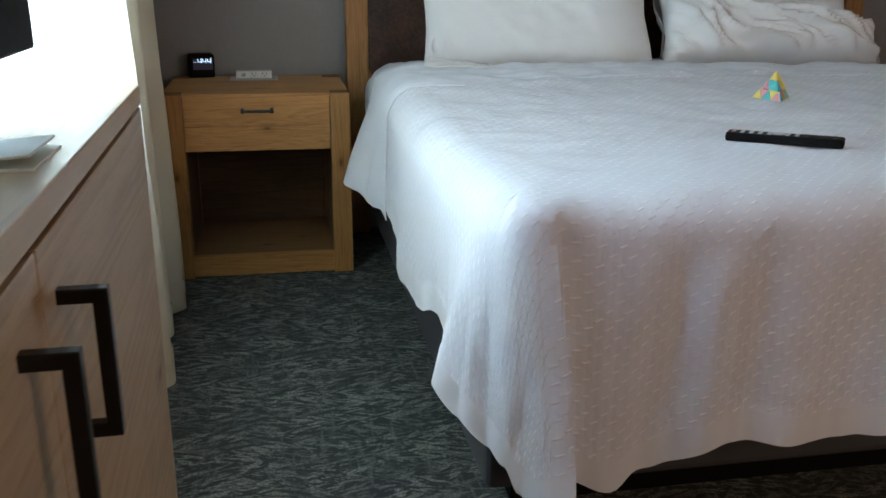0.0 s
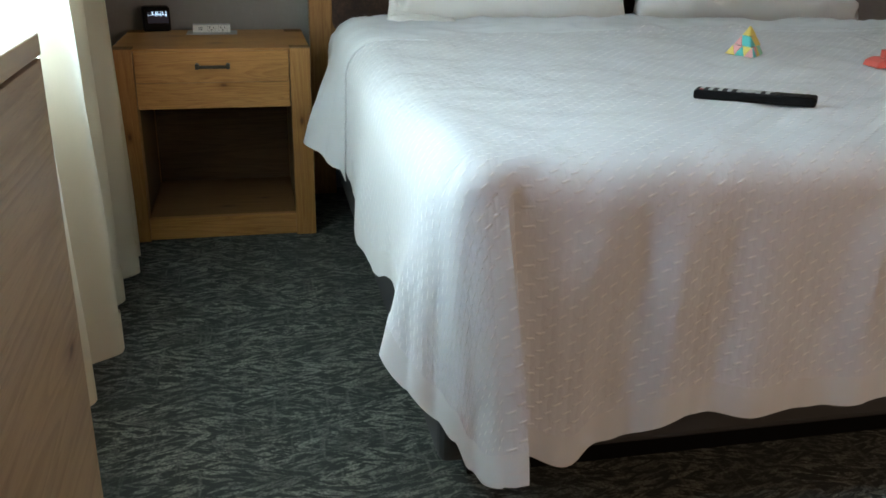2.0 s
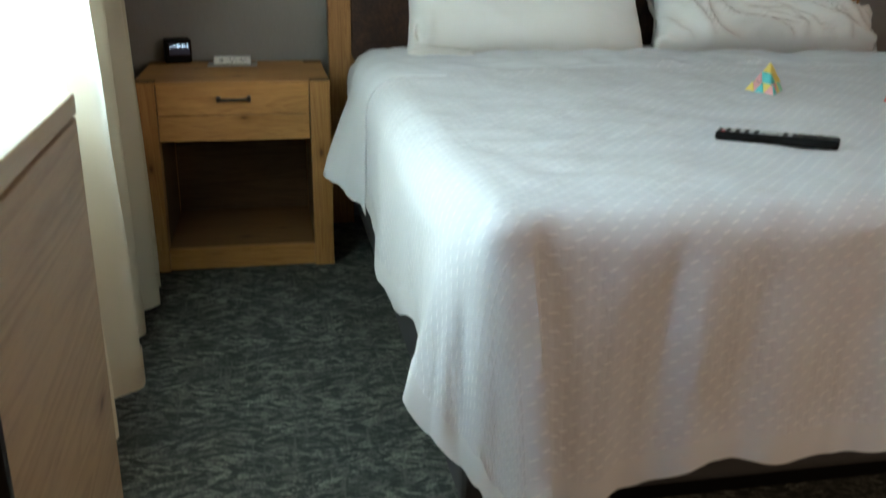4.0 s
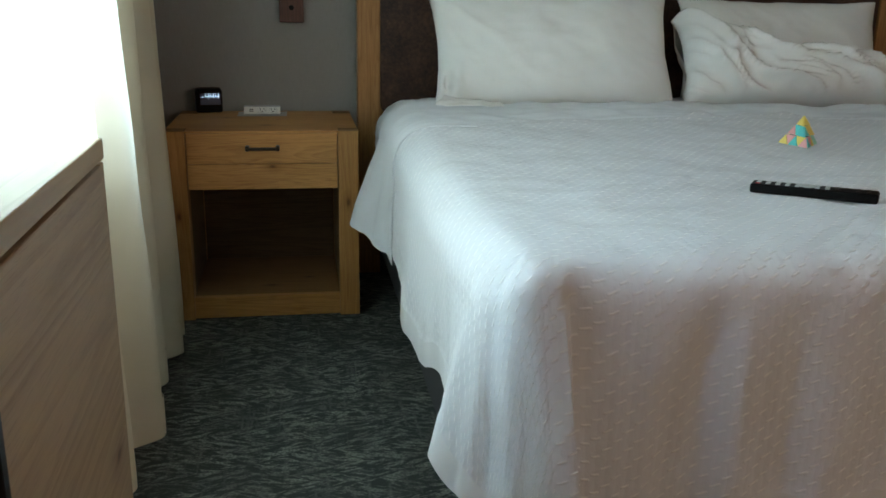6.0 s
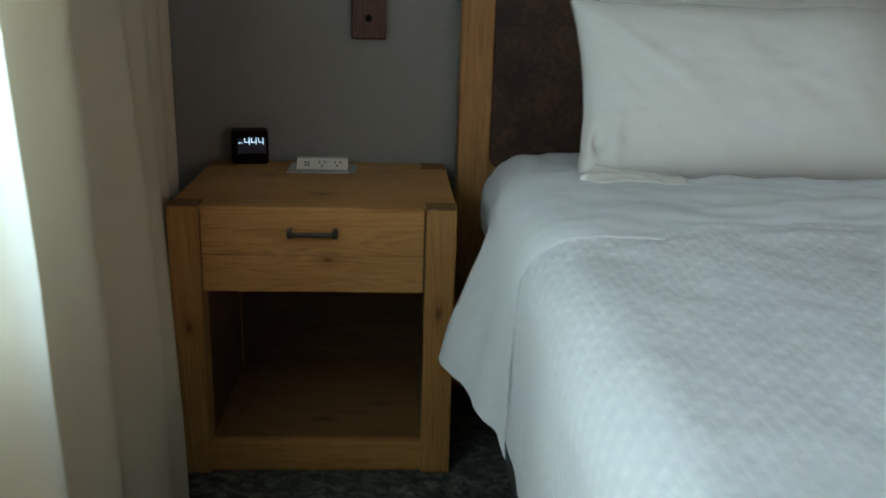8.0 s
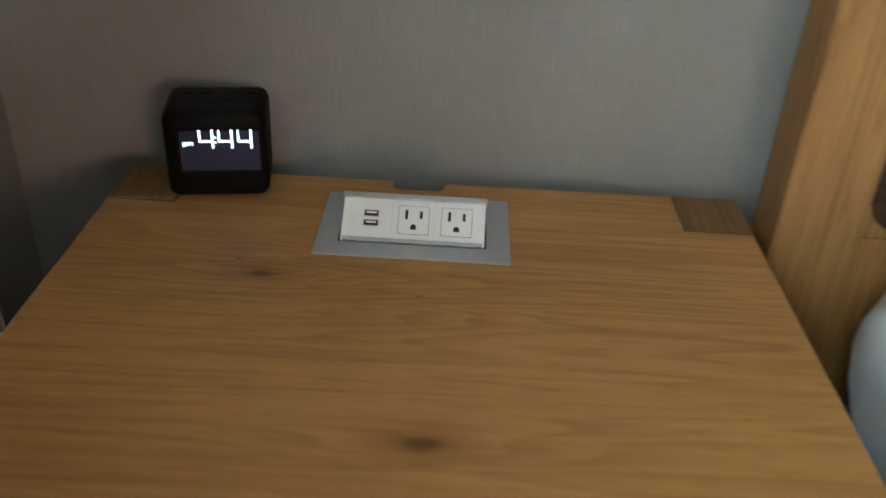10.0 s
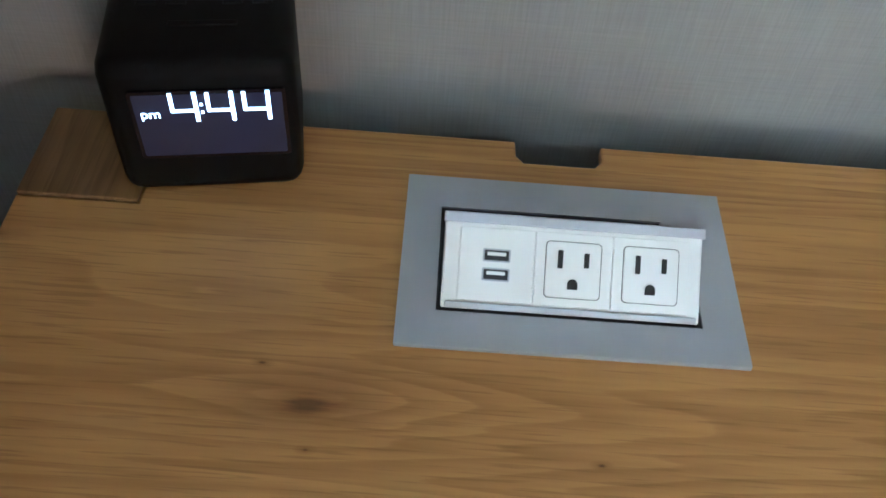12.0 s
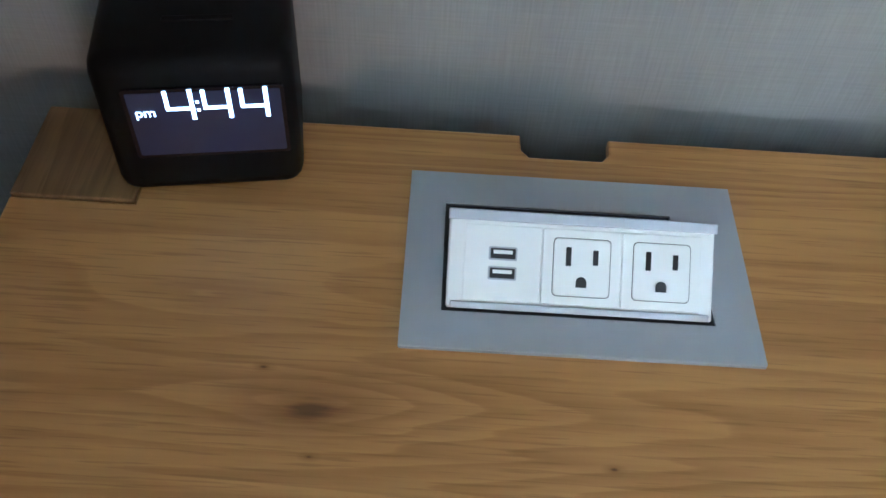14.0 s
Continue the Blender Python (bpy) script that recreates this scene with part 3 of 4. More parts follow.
for x in (0.022, 0.037, 0.065, 0.080):
    part("button", box(x - 0.005, x + 0.005, 0.048, 0.052, CH - 0.001, CH + 0.001, 0.0008, m=CLK), M_BLACK, clock)
part("snooze_bar", box(0.034, 0.068, 0.030, 0.034, CH - 0.001, CH + 0.0012, 0.0008, m=CLK), M_BLACK, clock)

# reading-light plate on the wall
sc = thing("wall_light_plate", (-0.208, WY, 0.96), "dark red-brown wooden wall plate with a round black switch", "wall light")
part("plate", box(-0.252, -0.164, WY - 0.045, WY, 0.965, 1.42, 0.004), M_DARKWOOD, sc)
part("switch", cylinder(0.009, 0.02, Matrix.Translation((-0.208, WY - 0.048, 1.018)) @ Matrix.Rotation(radians(90), 4, "X")), M_BLACK, sc)

# ---------------------------------------------------------------- bed
BXC = 1.13
XL, XR = 0.065, 2.195
YF = -1.695
R = 0.105


def top_z(x, y):
    z = 0.690 + 0.042 * smooth01((y + 1.2) / 1.1)
    z += 0.008 * fbm(x * 3.1, y * 3.1, 0.0) + 0.0045 * fbm(x * 8.0, y * 7.0, 6.0) + 0.0035 * math.sin(3.1 * x + 2.2 * y) + 0.0065 * fbm(x * 4 + y * 4, y * 9 - x * 3, 3.0)
    crease = abs((y + 1.24) - 0.42 * (x - 0.33))
    return z + 0.010 * math.exp(-((crease / 0.03) ** 2)) * smooth01((x - 0.25) / 0.2) * smooth01((0.9 - x) / 0.2)


base = thing("bed_base", (BXC, -0.55, 0.0), "charcoal fabric box spring on a recessed black plinth", "bed base")
part("box_spring", box(0.115, 2.145, -1.56, 0.44, 0.085, 0.42, 0.02, 3), M_BASE, base)
part("plinth", box(0.19, 2.07, -1.48, 0.42, 0.0, 0.085, 0.004), M_BLACK, base, "black recessed plinth")


def wrinkled_block(x0, x1, y0, y1, z0, z1, r, nx, ny, nz, amp, f):
    """A rounded block with creased faces."""
    bm = bmesh.new()
    bmesh.ops.create_cube(bm, size=1.0)
    bmesh.ops.subdivide_edges(bm, edges=bm.edges[:], cuts=nx, use_grid_fill=True)
    c = Vector(((x0 + x1) / 2, (y0 + y1) / 2, (z0 + z1) / 2))
    h = Vector(((x1 - x0) / 2, (y1 - y0) / 2, (z1 - z0) / 2))
    for v in bm.verts:
        p = Vector((math.copysign(abs(2 * v.co.x) ** 0.75, v.co.x) * h.x, math.copysign(abs(2 * v.co.y) ** 0.75, v.co.y) * h.y, 2 * v.co.z * h.z))
        inner = Vector((max(-h.x + r, min(h.x - r, p.x)), max(-h.y + r, min(h.y - r, p.y)), max(-h.z + r, min(h.z - r, p.z))))
        d = p - inner
        n = d.normalized() if d.length > 1e-6 else Vector((0, 0, 1))
        if d.length > 1e-6:
            p = inner + n * r
        w = amp * (noise.ridged_multi_fractal((p + c) * f, 1.0, 2.0, 3, 1.0, 2.0) - 0.8)
        w += 0.28 * amp * (noise.ridged_multi_fractal((p + c) * f * 2.6, 1.0, 2.0, 2, 1.0, 2.0) - 0.8)
        v.co = c + p + n * w
    return bm


mattress = thing("mattress", (BXC, -0.55, 0.42), "thick white mattress in a loosely creased fitted sheet", "mattress")
bm = wrinkled_block(0.098, 2.178, -1.56, 0.45, 0.42, 0.700, 0.125, 110, 0, 0, 0.018, 4.4)
for v in bm.verts:
    if v.co.z > 0.6 and v.co.y < -0.1:
        v.co.z -= 0.075 * smooth01((-0.1 - v.co.y) / 0.5)
for v in bm.verts:
    if abs(v.co.x - BXC) > 0.7:
        v.co.x -= math.copysign(0.07 * smooth01((-0.10 - v.co.y) / 0.25), v.co.x - BXC)
part("fitted_sheet", bm, M_SHEET, mattress, smooth=True)


def drape(r, slope, bend=R):
    """How far out and down a cloth lies, r along it past the start of the bed's rounded edge of radius bend."""
    flat = R - bend
    if r < flat:
        return r, 0.0
    r -= flat
    arc = bend * math.pi / 2
    if r < arc:
        return flat + bend * math.sin(r / bend), bend * (1 - math.cos(r / bend))
    return R + slope * (r - arc), bend + (r - arc) * math.sqrt(max(0.0, 1 - slope * slope))


def coverlet():
    """The cloth's field and its plain hem, as two meshes."""
    field, band = bmesh.new(), bmesh.new()
    uvs = {field: field.loops.layers.uv.new("cloth"), band: band.loops.layers.uv.new("cloth")}
    NR, NH, HEM = 36, 6, 0.058

    def patch(bm, grid):
        vs = [[bm.verts.new(co) for co, _ in line] for line in grid]
        for i in range(len(grid) - 1):
            for k in range(len(grid[0]) - 1):
                ids = ((i, k), (i + 1, k), (i + 1, k + 1), (i, k + 1))
                f = bm.faces.new([vs[a][b] for a, b in ids])
                for loop, (a, b) in zip(f.loops, ids):
                    loop[uvs[bm]].uv = grid[a][b][1]

    head = lambda x: table(x, [(0.17, -0.465), (0.30, -0.455), (0.42, -0.432), (0.60, -0.415), (0.90, -0.402), (1.20, -0.358), (2.09, -0.350)])
    sink = lambda x, v: -0.0012 * smooth01((v - 0.90) / 0.08) * (1 - smooth01((x - 0.24) / 0.14)) + 0.020 * math.exp(-((x - 1.28) / 0.035) ** 2 - ((1 - v) / 0.02) ** 2) + 0.022 * math.exp(-((x - 0.99) / 0.05) ** 2 - ((1 - v) / 0.02) ** 2)
    ex, ey, exr = XL + R, YF + R, XR - R
    NXT, NYT = 170, 120
    xs = sorted([ex + (exr - ex) * i / NXT for i in range(NXT + 1)])
    vs = [j / NYT for j in range(NYT + 1)]
    lift = 0.006
    patch(field, [[((x, ey + (head(x) - ey) * v, top_z(x, ey + (head(x) - ey) * v) + lift + sink(x, v) + (0.008 * math.exp(-((0.985 - v) / 0.009) ** 2) - 0.004 * (v == 1.0) + 0.005 * math.exp(-((0.945 - v) / 0.009) ** 2)) * (0.6 + 0.5 * fbm(x * 6, v * 3, 2.0)) * smooth01((x - 0.26) / 0.2)), (x, ey + (head(x) - ey) * v)) for v in vs] for x in xs])
    hem_side = [(-1.60, 0.42), (-1.45, 0.415), (-1.25, 0.42), (-1.02, 0.485), (-0.80, 0.47), (-0.62, 0.44), (-0.49, 0.43)]
    slope_side = [(-1.60, 0.235), (-1.52, 0.17), (-1.40, 0.0), (-1.25, -0.05), (-1.02, 0.02), (-0.80, 0.05), (-0.62, 0.02), (-0.49, 0.0)]
    hem_corner = [(0, 0.42), (20, 0.46), (45, 0.50), (60, 0.525), (71, 0.572), (80, 0.592), (90, 0.590)]
    slope_corner = [(0, 0.235), (22, 0.10), (45, 0.026), (70, 0.044), (90, 0.105)]
    hem_foot = [(0.17, 0.587), (0.205, 0.580), (0.222, 0.572), (0.30, 0.590), (0.36, 0.565), (0.54, 0.520), (0.70, 0.530), (0.82, 0.525), (1.0, 0.505), (1.5, 0.52), (2.09, 0.56)]
    slope_foot = [(0.17, 0.108), (0.186, 0.130), (0.203, 0.140), (0.2135, 0.0), (0.29, 0.035), (0.37, -0.02), (0.45, 0.03), (0.54, -0.01), (0.64, 0.03), (0.75, -0.005), (0.85, 0.03), (0.98, -0.005), (1.08, 0.03), (1.2, 0.0), (2.09, 0.05)]

    bend_corner = [(0, R), (35, R), (70, 0.045), (90, 0.032)]
    bend_foot = [(0.17, 0.032), (0.21, 0.035), (0.26, 0.070), (2.09, 0.075)]

    def station(cx, cy, dx, dy, hem, slope, bend=R):
        line = []
        hem += 0.429 * (R - bend)
        z0 = top_z(cx, cy) + lift
        for k in range(NR + NH + 1):
            r = (hem - HEM) * k / NR if k <= NR else hem - HEM + HEM * (k - NR) / NH
            o, d = drape(r, slope, bend)
            px, py = cx + dx * o, cy + dy * o
            px += (0.047 * smooth01(r / hem) - 0.031) * math.exp(-((cx - 0.20) / 0.05) ** 2) * max(0.0, -dy) ** 6 * smooth01(r / 0.10)
            deep = smooth01((r - 0.12) / 0.25)
            wob = deep * (0.004 * math.sin(17 * (cx + cy) + 3.0 * fbm(px * 3, py * 3, 1.0)) + 0.009 * fbm(px * 5, py * 5, 7.0 + d))
            pleat = noise.noise(Vector((cx * 13.0, 0.25 * d, 4.2))) + 0.5 * noise.noise(Vector((cx * 29.0, 0.4 * d, 9.7)))
            wob += 0.011 * pleat * smooth01((r - 0.10) / 0.14) * max(0.0, -dy) ** 6 * smooth01((cx - 0.25) / 0.07)
            if cx < 0.2085 and dy < -0.6:
                wob += 0.013 * smooth01((-dy - 0.62) / 0.38) * smooth01((r - 0.05) / 0.07)
            wob += 0.0026 * smooth01((r - hem + HEM + 0.004) / 0.004)
            line.append(((px + dx * wob, py + dy * wob, z0 - d), (cx + dx * r, cy + dy * r)))
        return line

    ys = [ey + (head(ex) - ey) * v for v in vs]
    lines = [station(ex, y, -1.0, 0.0, table(y, hem_side), table(y, slope_side)) for y in ys[::-1]]
    for i in range(1, 80):
        a = 90 * i / 80
        lines.append(station(ex, ey, -math.cos(radians(a)), -math.sin(radians(a)), table(a, hem_corner), table(a, slope_corner), table(a, bend_corner)))
    lines += [station(x, ey, 0.0, -1.0, table(x, hem_foot), table(x, slope_foot), table(x, bend_foot)) for x in xs]
    lines += [station(exr, ey, math.sin(radians(9 * i)), -math.cos(radians(9 * i)), 0.56, 0.06, 0.085) for i in range(1, 10)]
    lines += [station(exr, y, 1.0, 0.0, 0.45, 0.05) for y in ys]
    patch(field, [line[:NR + 1] for line in lines])
    patch(band, [line[NR:] for line in lines])
    for bm in (field, band):
        bmesh.ops.remove_doubles(bm, verts=bm.verts[:], dist=0.0005)
        bmesh.ops.recalc_face_normals(bm, faces=bm.faces[:])
    return field, band


cover = thing("coverlet", (BXC, -1.0, 0.69), "white quilted coverlet with staggered stitching, draped over the bed", "bed cover")
field, band = coverlet()
for name, bm, material in (("quilted_field", field, M_COVER), ("hem", band, M_HEM)):
    ob = part(name, bm, material, cover, smooth=True)
    mod = ob.modifiers.new("thick", "SOLIDIFY")
    mod.thickness, mod.offset, mod.use_rim = 0.0025, -1.0, True
    ob.modifiers.new("crisp_edges", "EDGE_SPLIT").split_angle = radians(50)


def top_sheet():
    """The smooth sheet above the coverlet, hanging down at the side in a pointed flap."""
    bm = bmesh.new()
    ex, exr = XL + R, XR - R
    NYT, NR, NX = 60, 34, 110
    y0, y1 = -0.505, -0.095
    hem = [(-0.505, 0.455), (-0.47, 0.45), (-0.30, 0.44), (-0.15, 0.45), (-0.095, 0.40)]
    slope = [(-0.505, 0.015), (-0.47, 0.02), (-0.34, 0.17), (-0.17, 0.36), (-0.095, 0.34)]
    lines = []
    for j in range(NYT + 1):
        y = y0 + (y1 - y0) * j / NYT
        line = []
        for k in range(NR, 0, -1):
            r = table(y, hem) * k / NR
            o, d = drape(r, table(y, slope))
            deep = smooth01((r - 0.1) / 0.2)
            w = deep * 0.010 * fbm(y * 6, r * 4, 2.0)
            line.append(bm.verts.new((ex - o - 0.004 - max(0.0, w), y - 0.03 * deep * smooth01((y + 0.2) / 0.1), top_z(ex, y) + 0.0085 - d)))
        for i in range(NX + 1):
            x = ex + (exr - ex) * i / NX
            line.append(bm.verts.new((x, y, top_z(x, y) + 0.0085 - 0.0085 * smooth01((-0.385 - y) / 0.03) * smooth01((x - 0.24) / 0.14) + 0.009 * fbm(x * 6, y * 11, 4.0) * smooth01((y + 0.42) / 0.08) * smooth01((x - 0.3) / 0.2))))
        lines.append(line)
    for a, b in zip(lines, lines[1:]):
        for k in range(len(a) - 1):
            bm.faces.new((a[k], a[k + 1], b[k + 1], b[k]))
    bmesh.ops.recalc_face_normals(bm, faces=bm.faces[:])
    return bm


sheet = mesh_object("top_sheet", top_sheet(), M_SHEET, smooth=True)
mod = sheet.modifiers.new("thick", "SOLIDIFY")
mod.thickness, mod.offset, mod.use_rim = 0.0025, -1.0, True
sheet.modifiers.new("crisp_edges", "EDGE_SPLIT").split_angle = radians(50)
tagged(sheet, "smooth white top sheet turned back, its corner hanging beside nightstand", "bed sheet")

# headboard
hb = thing("headboard", (BXC, 0.5, 0.0), "oak-framed headboard with a dark brown leather panel", "headboard")
for x0, x1 in ((0.030, 0.115), (2.145, 2.23)):
    part("stile", box(x0, x1, 0.468, 0.535, 0.0, 1.42, 0.004), M_HEAD, hb)
part("bottom_rail", box(0.115, 2.145, 0.472, 0.533, 0.42, 0.625, 0.002), M_HEAD, hb)
part("top_rail", box(0.115, 2.145, 0.472, 0.533, 1.34, 1.42, 0.002), M_HEAD, hb)
panel_m = Matrix.Translation((BXC, 0.53, 0.983)) @ Matrix.Rotation(radians(90), 4, "X")
part("leather_panel", extruded(rounded_rect(2.03, 0.714, 0.05, 8), 0.0, 0.052, panel_m, bevel=0.006), M_LEATHER, hb, "dark brown leather panel with rounded corners")
for sx, sz in ((1, 1), (1, -1), (-1, 1), (-1, -1)):
    cx, cz = BXC + sx * 1.015, 0.983 + sz * 0.357
    pts = [(cx, cz)] + [(cx - sx * (0.05 - 0.05 * math.cos(radians(a))), cz - sz * (0.05 - 0.05 * math.sin(radians(a)))) for a in range(0, 91, 15)]
    bm = extruded(pts, -0.533, -0.474)
    bm.transform(Matrix(((1, 0, 0, 0), (0, 0, -1, 0), (0, 1, 0, 0), (0, 0, 0, 1))))
    bmesh.ops.recalc_face_normals(bm, faces=bm.faces[:])
    part("corner_fillet", bm, M_HEAD, hb)


def pillow(w, h, d, crumple, seed, freq=4.0, sag=0.0, gap=None):
    """A stuffed pillow in the x-z plane, its lower edge at z = 0, facing -y. sag: how far its far end has collapsed; gap: where its case stands open."""
    bm = bmesh.new()
    n = 84
    for side in (-1, 1):
        rows = []
        for i in range(n + 1):
            row = []
            for j in range(n + 1):
                u, v = math.sin(math.pi * (i / n - 0.5)), math.sin(math.pi * (j / n - 0.5))
                fat = ((1 - abs(u) ** 3.4) * (1 - abs(v) ** 2.8)) ** 0.55 if 0 < i < n and 0 < j < n else 0.0
                pull = 1 - 0.07 * (1 - abs(u) ** 2) * abs(v) ** 6
                pullx = 1 - 0.06 * (1 - abs(v) ** 2) * abs(u) ** 6
                x, z = u * w / 2 * pullx, v * h / 2 * pull
                q = Vector((x * freq * 0.8 + 1.6 * z * freq * 0.5 + seed, z * freq * 1.5 - x * freq * 0.35, side * 3.0 + seed))
                ridge = noise.ridged_multi_fractal(q, 0.9, 2.1, 4, 1.0, 2.0) - 0.9
                along, across = 0.80 * x - 0.60 * z, 0.60 * x + 0.80 * z
                bendy = across + 0.05 * noise.noise(Vector((along * 5, across * 3, seed)))
                fold = (1 - abs(noise.noise(Vector((along * 1.6 + seed, bendy * 10.0, side + seed))))) ** 9 + 0.45 * (1 - abs(noise.noise(Vector((along * 4.0, bendy * 21.0, seed - side))))) ** 6
                ridge = 0.35 * ridge + 0.95 * (fold - 0.35) * min(1.0, crumple / 0.02)
                soft = noise.fractal(Vector((x * 5 + seed, z * 5, side + seed)), 1.0, 2.0, 3)
                pucker = math.sin(40 * z + 3 * soft) * abs(u) ** 8 + math.sin(34 * x + 3 * soft) * abs(v) ** 8
                edge = 0.25 + 0.75 * fat
                y = side * (d / 2 * fat + edge * (crumple * ridge + 0.010 * soft) + 0.004 * pucker * min(1.0, 4 * fat))
                if gap and side < 0:
                    away = math.exp(-((x - gap[0]) / 0.011) ** 2 - ((z + h / 2 - gap[1]) / 0.024) ** 2)
                    y += 0.040 * away - 0.012 * math.exp(-((x - gap[0] - 0.030) / 0.018) ** 2 - ((z + h / 2 - gap[1]) / 0.05) ** 2)
                fall = 1 - sag * smooth01((u + 0.75) / 1.1) + 0.9 * sag * math.exp(-((u + 0.86) / 0.16) ** 2) * smooth01((v + 0.1) / 1.0)
                row.append(bm.verts.new((x + crumple * 0.5 * soft, y if fat > 0 else 0.006 * math.sin(23 * (x + z) + seed), (h / 2 + z) * fall + 0.5 * crumple * soft * (0.3 + abs(v)) * smooth01((v + 0.85) / 0.4))))
            rows.append(row)
        for a, b in zip(rows, rows[1:]):
            for j in range(n):
                bm.faces.new((a[j], b[j], b[j + 1], a[j + 1]))
    bmesh.ops.remove_doubles(bm, verts=bm.verts[:], dist=0.0015)
    bmesh.ops.recalc_face_normals(bm, faces=bm.faces[:])
    return bm


def add_pillow(w, h, d, crumple, seed, m, label, freq=4.0, sag=0.0, gap=None):
    bm = pillow(w, h, d, crumple, seed, freq, sag, gap)
    bm.transform(m)
    return tagged(mesh_object("pillow", bm, M_PILLOW, smooth=True), label, "pillow", "pillows on the bed")


add_pillow(0.845, 0.412, 0.21, 0.010, 1.3, pose(0.668, -0.010, 0.706, -25, 0, 0), "plump white king pillow leaning upright against the headboard", gap=(-0.375, 0.080))
add_pillow(0.80, 0.405, 0.15, 0.006, 5.7, pose(0.745, 0.26, 0.725, -14, 0, 0), "white pillow mostly hidden behind the front pillow")
add_pillow(0.86, 0.285, 0.25, 0.056, 9.1, pose(1.565, 0.02, 0.722, -32, 0, -3), "crumpled white pillow slumped on its side on bed", 3.0, 0.36)
add_pillow(0.82, 0.37, 0.15, 0.010, 12.4, pose(1.64, 0.27, 0.722, -16, 0, 0), "white pillow standing against the headboard behind crumpled one")

bm = bmesh.new()
n_u, n_v = 24, 10
vs = []
for i in range(n_u + 1):
    u = i / n_u
    line = []
    for j in range(n_v + 1):
        v = j / n_v
        x = 0.262 + 0.19 * u
        y = -0.112 - 0.034 * (1 - v) - 0.010 * math.sin(9 * u + 2 * v) * (1 - v) + 0.02 * u * v
        z = top_z(x, y) + 0.010 + 0.020 * v * (1 - 0.85 * u) + 0.006 * fbm(x * 20, v * 3, 5.0)
        line.append(bm.verts.new((x - 0.035 * (1 - v) * (1 - u), y, z)))
    vs.append(line)
for a, b in zip(vs, vs[1:]):
    for j in range(n_v):
        bm.faces.new((a[j], b[j], b[j + 1], a[j + 1]))
flap = mesh_object("pillowcase_flap", bm, M_PILLOW, smooth=True)
flap.modifiers.new("thick", "SOLIDIFY").thickness = 0.002
tagged(flap, "loose open end of a white pillowcase spread on the sheet", "pillowcase")

# things on the bed
remote = thing("tv_remote", (0.812, -1.304, 0.70), "slim black television remote lying on white coverlet", "remote control")
RM = Matrix.Translation((0.812, -1.304, top_z(0.812, -1.304) + 0.0055)) @ Matrix.Rotation(radians(-37.5), 4, "Z") @ Matrix.Rotation(math.atan2(top_z(0.90, -1.378) - top_z(0.724, -1.23), 0.23), 4, "Y").inverted()
part("body", box(-0.118, 0.118, -0.024, 0.024, 0.0, 0.019, 0.005, 3, m=RM), M_BLACK, remote)
M_KEY = plain("pale_rubber_key", (0.55, 0.56, 0.58), 0.5)
M_KEYRED = plain("red_rubber_key", (0.45, 0.03, 0.03), 0.5)
for i in range(12):
    for j in range(3):
        if i in (5, 9):
            continue
        x, y = -0.104 + i * 0.0185, (j - 1) * 0.013
        part("key", box(x - 0.0045, x + 0.0045, y - 0.003, y + 0.003, 0.0185, 0.0204, 0.0008, 1, m=RM), M_KEYRED if i == 0 and j == 0 else (M_KEY if i < 8 else M_BRONZE), remote)
part("key_ring", cylinder(0.015, 0.003, RM @ Matrix.Translation((-0.012, 0, 0.0192))), M_KEY, remote)

puzzle = thing("pyramid_puzzle", (1.09, -0.77, 0.71), "pastel pyramid twist puzzle in yellow, teal, pink on coverlet", "puzzle toy")
PM = Matrix.Translation((1.10, -0.775, top_z(1.10, -0.775) + 0.007)) @ Matrix.Rotation(radians(-14), 4, "Z")
E = 0.100
base_pts = [Vector((E / math.sqrt(3) * math.cos(radians(a)), E / math.sqrt(3) * math.sin(radians(a)), 0.0)) for a in (-90, 30, 150)]
apex = Vector((0, 0, E * 0.77))
core = bmesh.new()
cv = [core.verts.new(p * 0.80 + Vector((0, 0, 0.002))) for p in base_pts] + [core.verts.new(apex * 0.88)]
for f in ((0, 1, 2), (0, 1, 3), (1, 2, 3), (2, 0, 3)):
    core.faces.new([cv[i] for i in f])
bmesh.ops.recalc_face_normals(core, faces=core.faces[:])
core.transform(PM)
part("core", core, M_BLACK, puzzle)
PASTEL = [plain("pastel_yellow", (0.88, 0.70, 0.17), 0.4, 0, 0.03), plain("pastel_teal", (0.17, 0.66, 0.66), 0.4, 0, 0.03), plain("pastel_pink", (0.86, 0.42, 0.44), 0.4, 0, 0.03), plain("pastel_mint", (0.40, 0.76, 0.55), 0.4, 0, 0.03)]
rnd = random.Random(4)
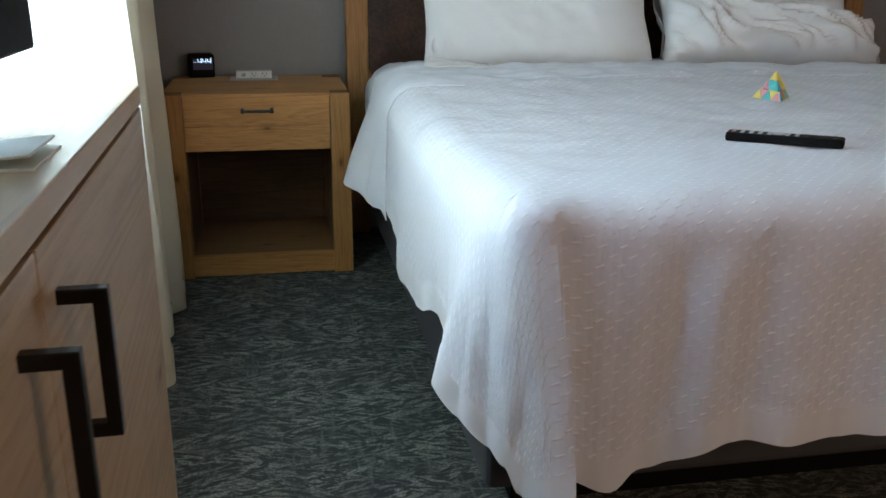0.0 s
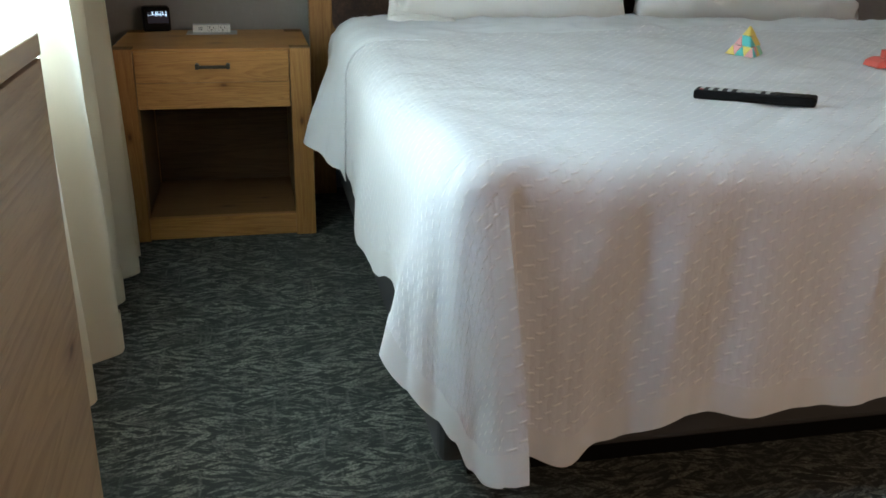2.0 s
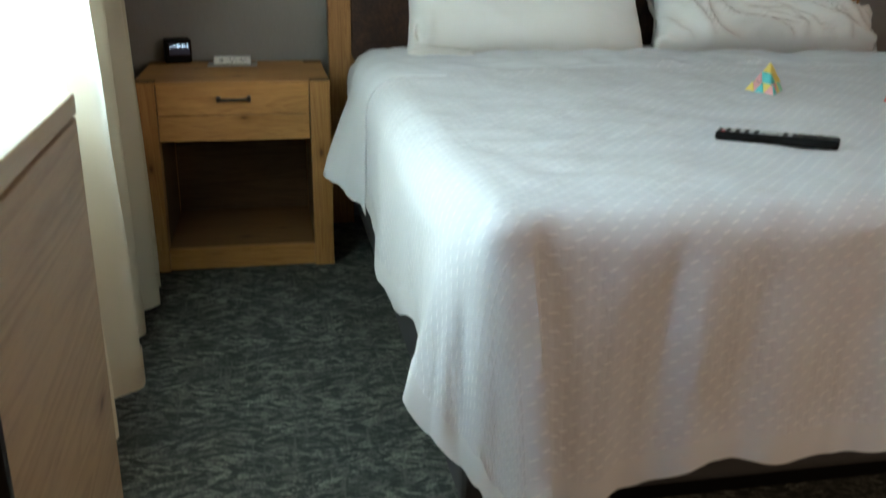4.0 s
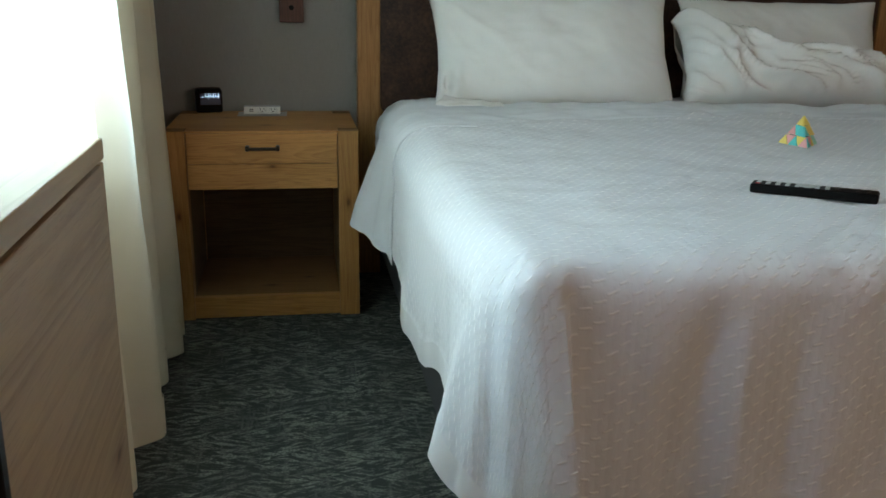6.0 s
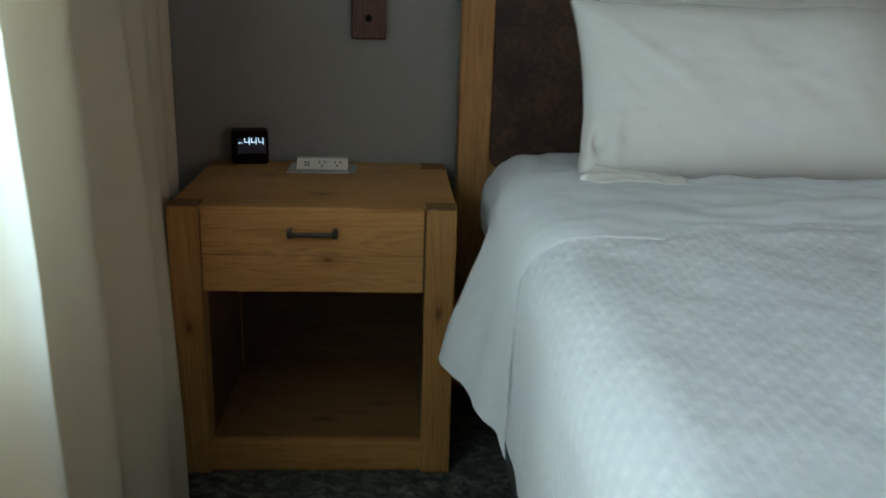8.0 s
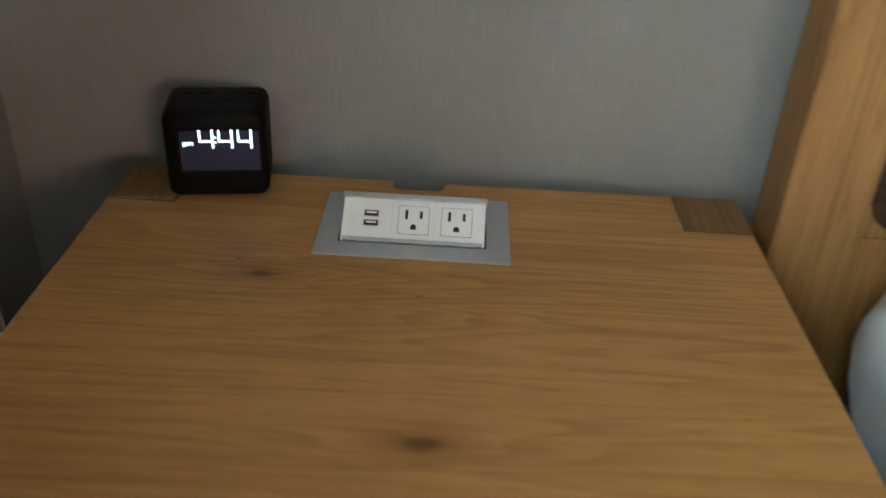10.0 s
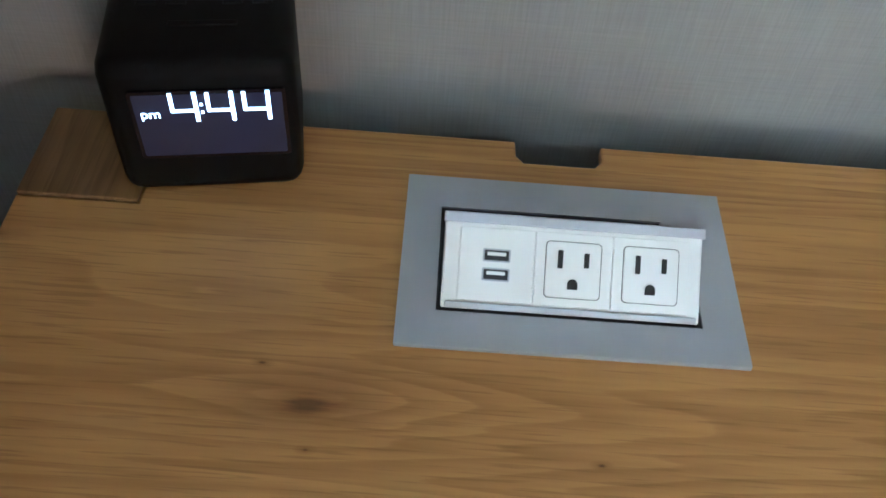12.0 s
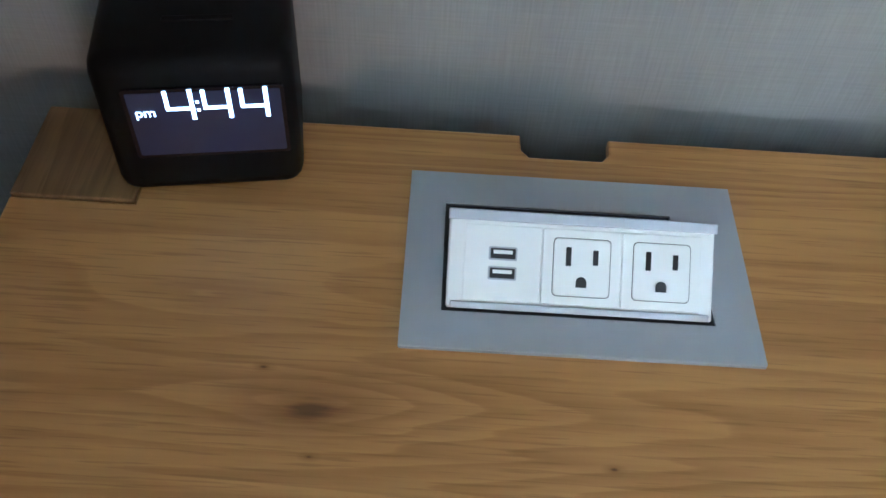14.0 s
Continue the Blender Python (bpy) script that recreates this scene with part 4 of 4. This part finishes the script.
for a, b in ((0, 1), (1, 2), (2, 0)):
    A, B, C = base_pts[a], base_pts[b], apex
    nrm = (B - A).cross(C - A).normalized()
    if nrm.dot(A + B) < 0:
        nrm = -nrm
    g = lambda i, j: A + (B - A) * (i / 3) + (C - A) * (j / 3)
    for j in range(3):
        for i in range(3 - j):
            tris = [(g(i, j), g(i + 1, j), g(i, j + 1))]
            if i + j < 2:
                tris.append((g(i + 1, j), g(i + 1, j + 1), g(i, j + 1)))
            for tri in tris:
                cen = (tri[0] + tri[1] + tri[2]) / 3
                bm = bmesh.new()
                low = [bm.verts.new(cen + (p - cen) * 0.96 - nrm * 0.003) for p in tri]
                hi = [bm.verts.new(cen + (p - cen) * 0.90 + nrm * 0.0015) for p in tri]
                bm.faces.new(hi)
                for q in range(3):
                    bm.faces.new((low[q], low[(q + 1) % 3], hi[(q + 1) % 3], hi[q]))
                bmesh.ops.recalc_face_normals(bm, faces=bm.faces[:])
                bm.transform(PM @ Matrix.Rotation(radians((0, -9, -16)[j]), 4, "Z"))
                part("facet", bm, PASTEL[0] if j == 2 else rnd.choice(PASTEL), puzzle)
TOY = Matrix.Translation((1.395, -0.955, top_z(1.395, -0.955) + 0.006)) @ Matrix.Rotation(radians(-6), 4, "Z")
toy = thing("toy_block", (1.395, -0.955, 0.70), "small coral plastic toy with an open rounded cup on coverlet", "toy")
side = [(-0.055, 0.0), (0.060, 0.0), (0.060, 0.022), (-0.030, 0.022), (-0.050, 0.014)]
wedge = extruded(side, -0.034, 0.034)
wedge.transform(Matrix.Rotation(radians(90), 4, "X"))
bmesh.ops.bevel(wedge, geom=wedge.edges[:], offset=0.003, segments=2, profile=0.5, affect="EDGES")
wedge.transform(TOY)
part("body", wedge, M_CORAL, toy)
cup = bmesh.new()
rims = []
for w, h, z in ((0.074, 0.054, 0.020), (0.074, 0.054, 0.040), (0.060, 0.040, 0.040), (0.060, 0.040, 0.024)):
    rims.append([cup.verts.new((x + 0.018, y, z)) for x, y in rounded_rect(w, h, 0.012)])
for a, b in zip(rims, rims[1:]):
    for k in range(len(a)):
        cup.faces.new((a[k], a[(k + 1) % len(a)], b[(k + 1) % len(a)], b[k]))
cup.faces.new(rims[-1])
bmesh.ops.recalc_face_normals(cup, faces=cup.faces[:])
cup.transform(TOY)
part("cup", cup, M_CORAL, toy, "open rounded cup of the toy")

# ---------------------------------------------------------------- dresser and what stands on it
DZ = 0.9055
DM = Matrix.Translation((-0.4138, -1.8186, 0.0)) @ Matrix.Rotation(radians(1.27), 4, "Z")
DL, DD = 1.168, 0.268
dr = thing("dresser", (-0.53, -2.4, 0.0), "pale oak dresser with black C-shaped door handles", "dresser")
part("carcass", box(-DD, -0.022, -DL + 0.004, -0.004, 0.03, DZ - 0.028, 0.001, m=DM), M_DRESSER, dr)
part("top", box(-DD - 0.004, 0.0, -DL, 0.0, DZ - 0.024, DZ, 0.0015, m=DM), M_DRESSER_Y, dr)
part("side_edge", box(-0.022, -0.001, -0.020, -0.002, 0.03, DZ - 0.0275, 0.001, m=DM), M_DRESSER, dr)
part("side_edge", box(-0.022, -0.001, -DL + 0.002, -DL + 0.020, 0.03, DZ - 0.0275, 0.001, m=DM), M_DRESSER, dr)
part("plinth", box(-DD + 0.01, -0.03, -DL + 0.01, -0.01, 0.0, 0.03, m=DM), M_BLACK, dr)
for y0, y1, yh in ((-DL + 0.022, -0.5910, -0.655), (-0.5880, -0.022, -0.548)):
    door = part("door", box(-0.021, 0.0, y0, y1, 0.035, DZ - 0.0285, 0.001, m=DM), M_DRESSER, dr)
    hbm = box(0.023, 0.034, yh - 0.0055, yh + 0.0055, 0.721, 0.8365, 0.0012, m=DM)
    box(-0.002, 0.028, yh - 0.0055, yh + 0.0055, 0.8255, 0.8365, 0.0012, bm=hbm, m=DM)
    box(-0.002, 0.028, yh - 0.0055, yh + 0.0055, 0.721, 0.732, 0.0012, bm=hbm, m=DM)
    part("handle", hbm, M_IRON, door, "black C-shaped steel handle")
tv = thing("television", (-0.52, -2.4, DZ), "black flat television standing on the oak dresser", "television")
part("screen", box(-0.525, -0.500, -2.70, -1.939, 0.961, 1.40, 0.004), M_BLACK, tv)
for y in (-2.62, -2.45):
    part("foot", box(-0.58, -0.445, y - 0.012, y + 0.012, DZ, 0.963, 0.003), M_BLACK, tv)
card = bmesh.new()
box(-0.51, -0.422, -2.305, -2.215, DZ, DZ + 0.002, bm=card)
box(-0.51, -0.425, -2.300, -2.218, DZ + 0.004, DZ + 0.006, bm=card, m=Matrix.Translation((-0.50, 0, DZ)) @ Matrix.Rotation(radians(-4), 4, "Y") @ Matrix.Translation((0.50, 0, -DZ)))
tagged(mesh_object("folded_card", card, M_PAPER), "pale folded paper card lying on the dresser", "paper card")
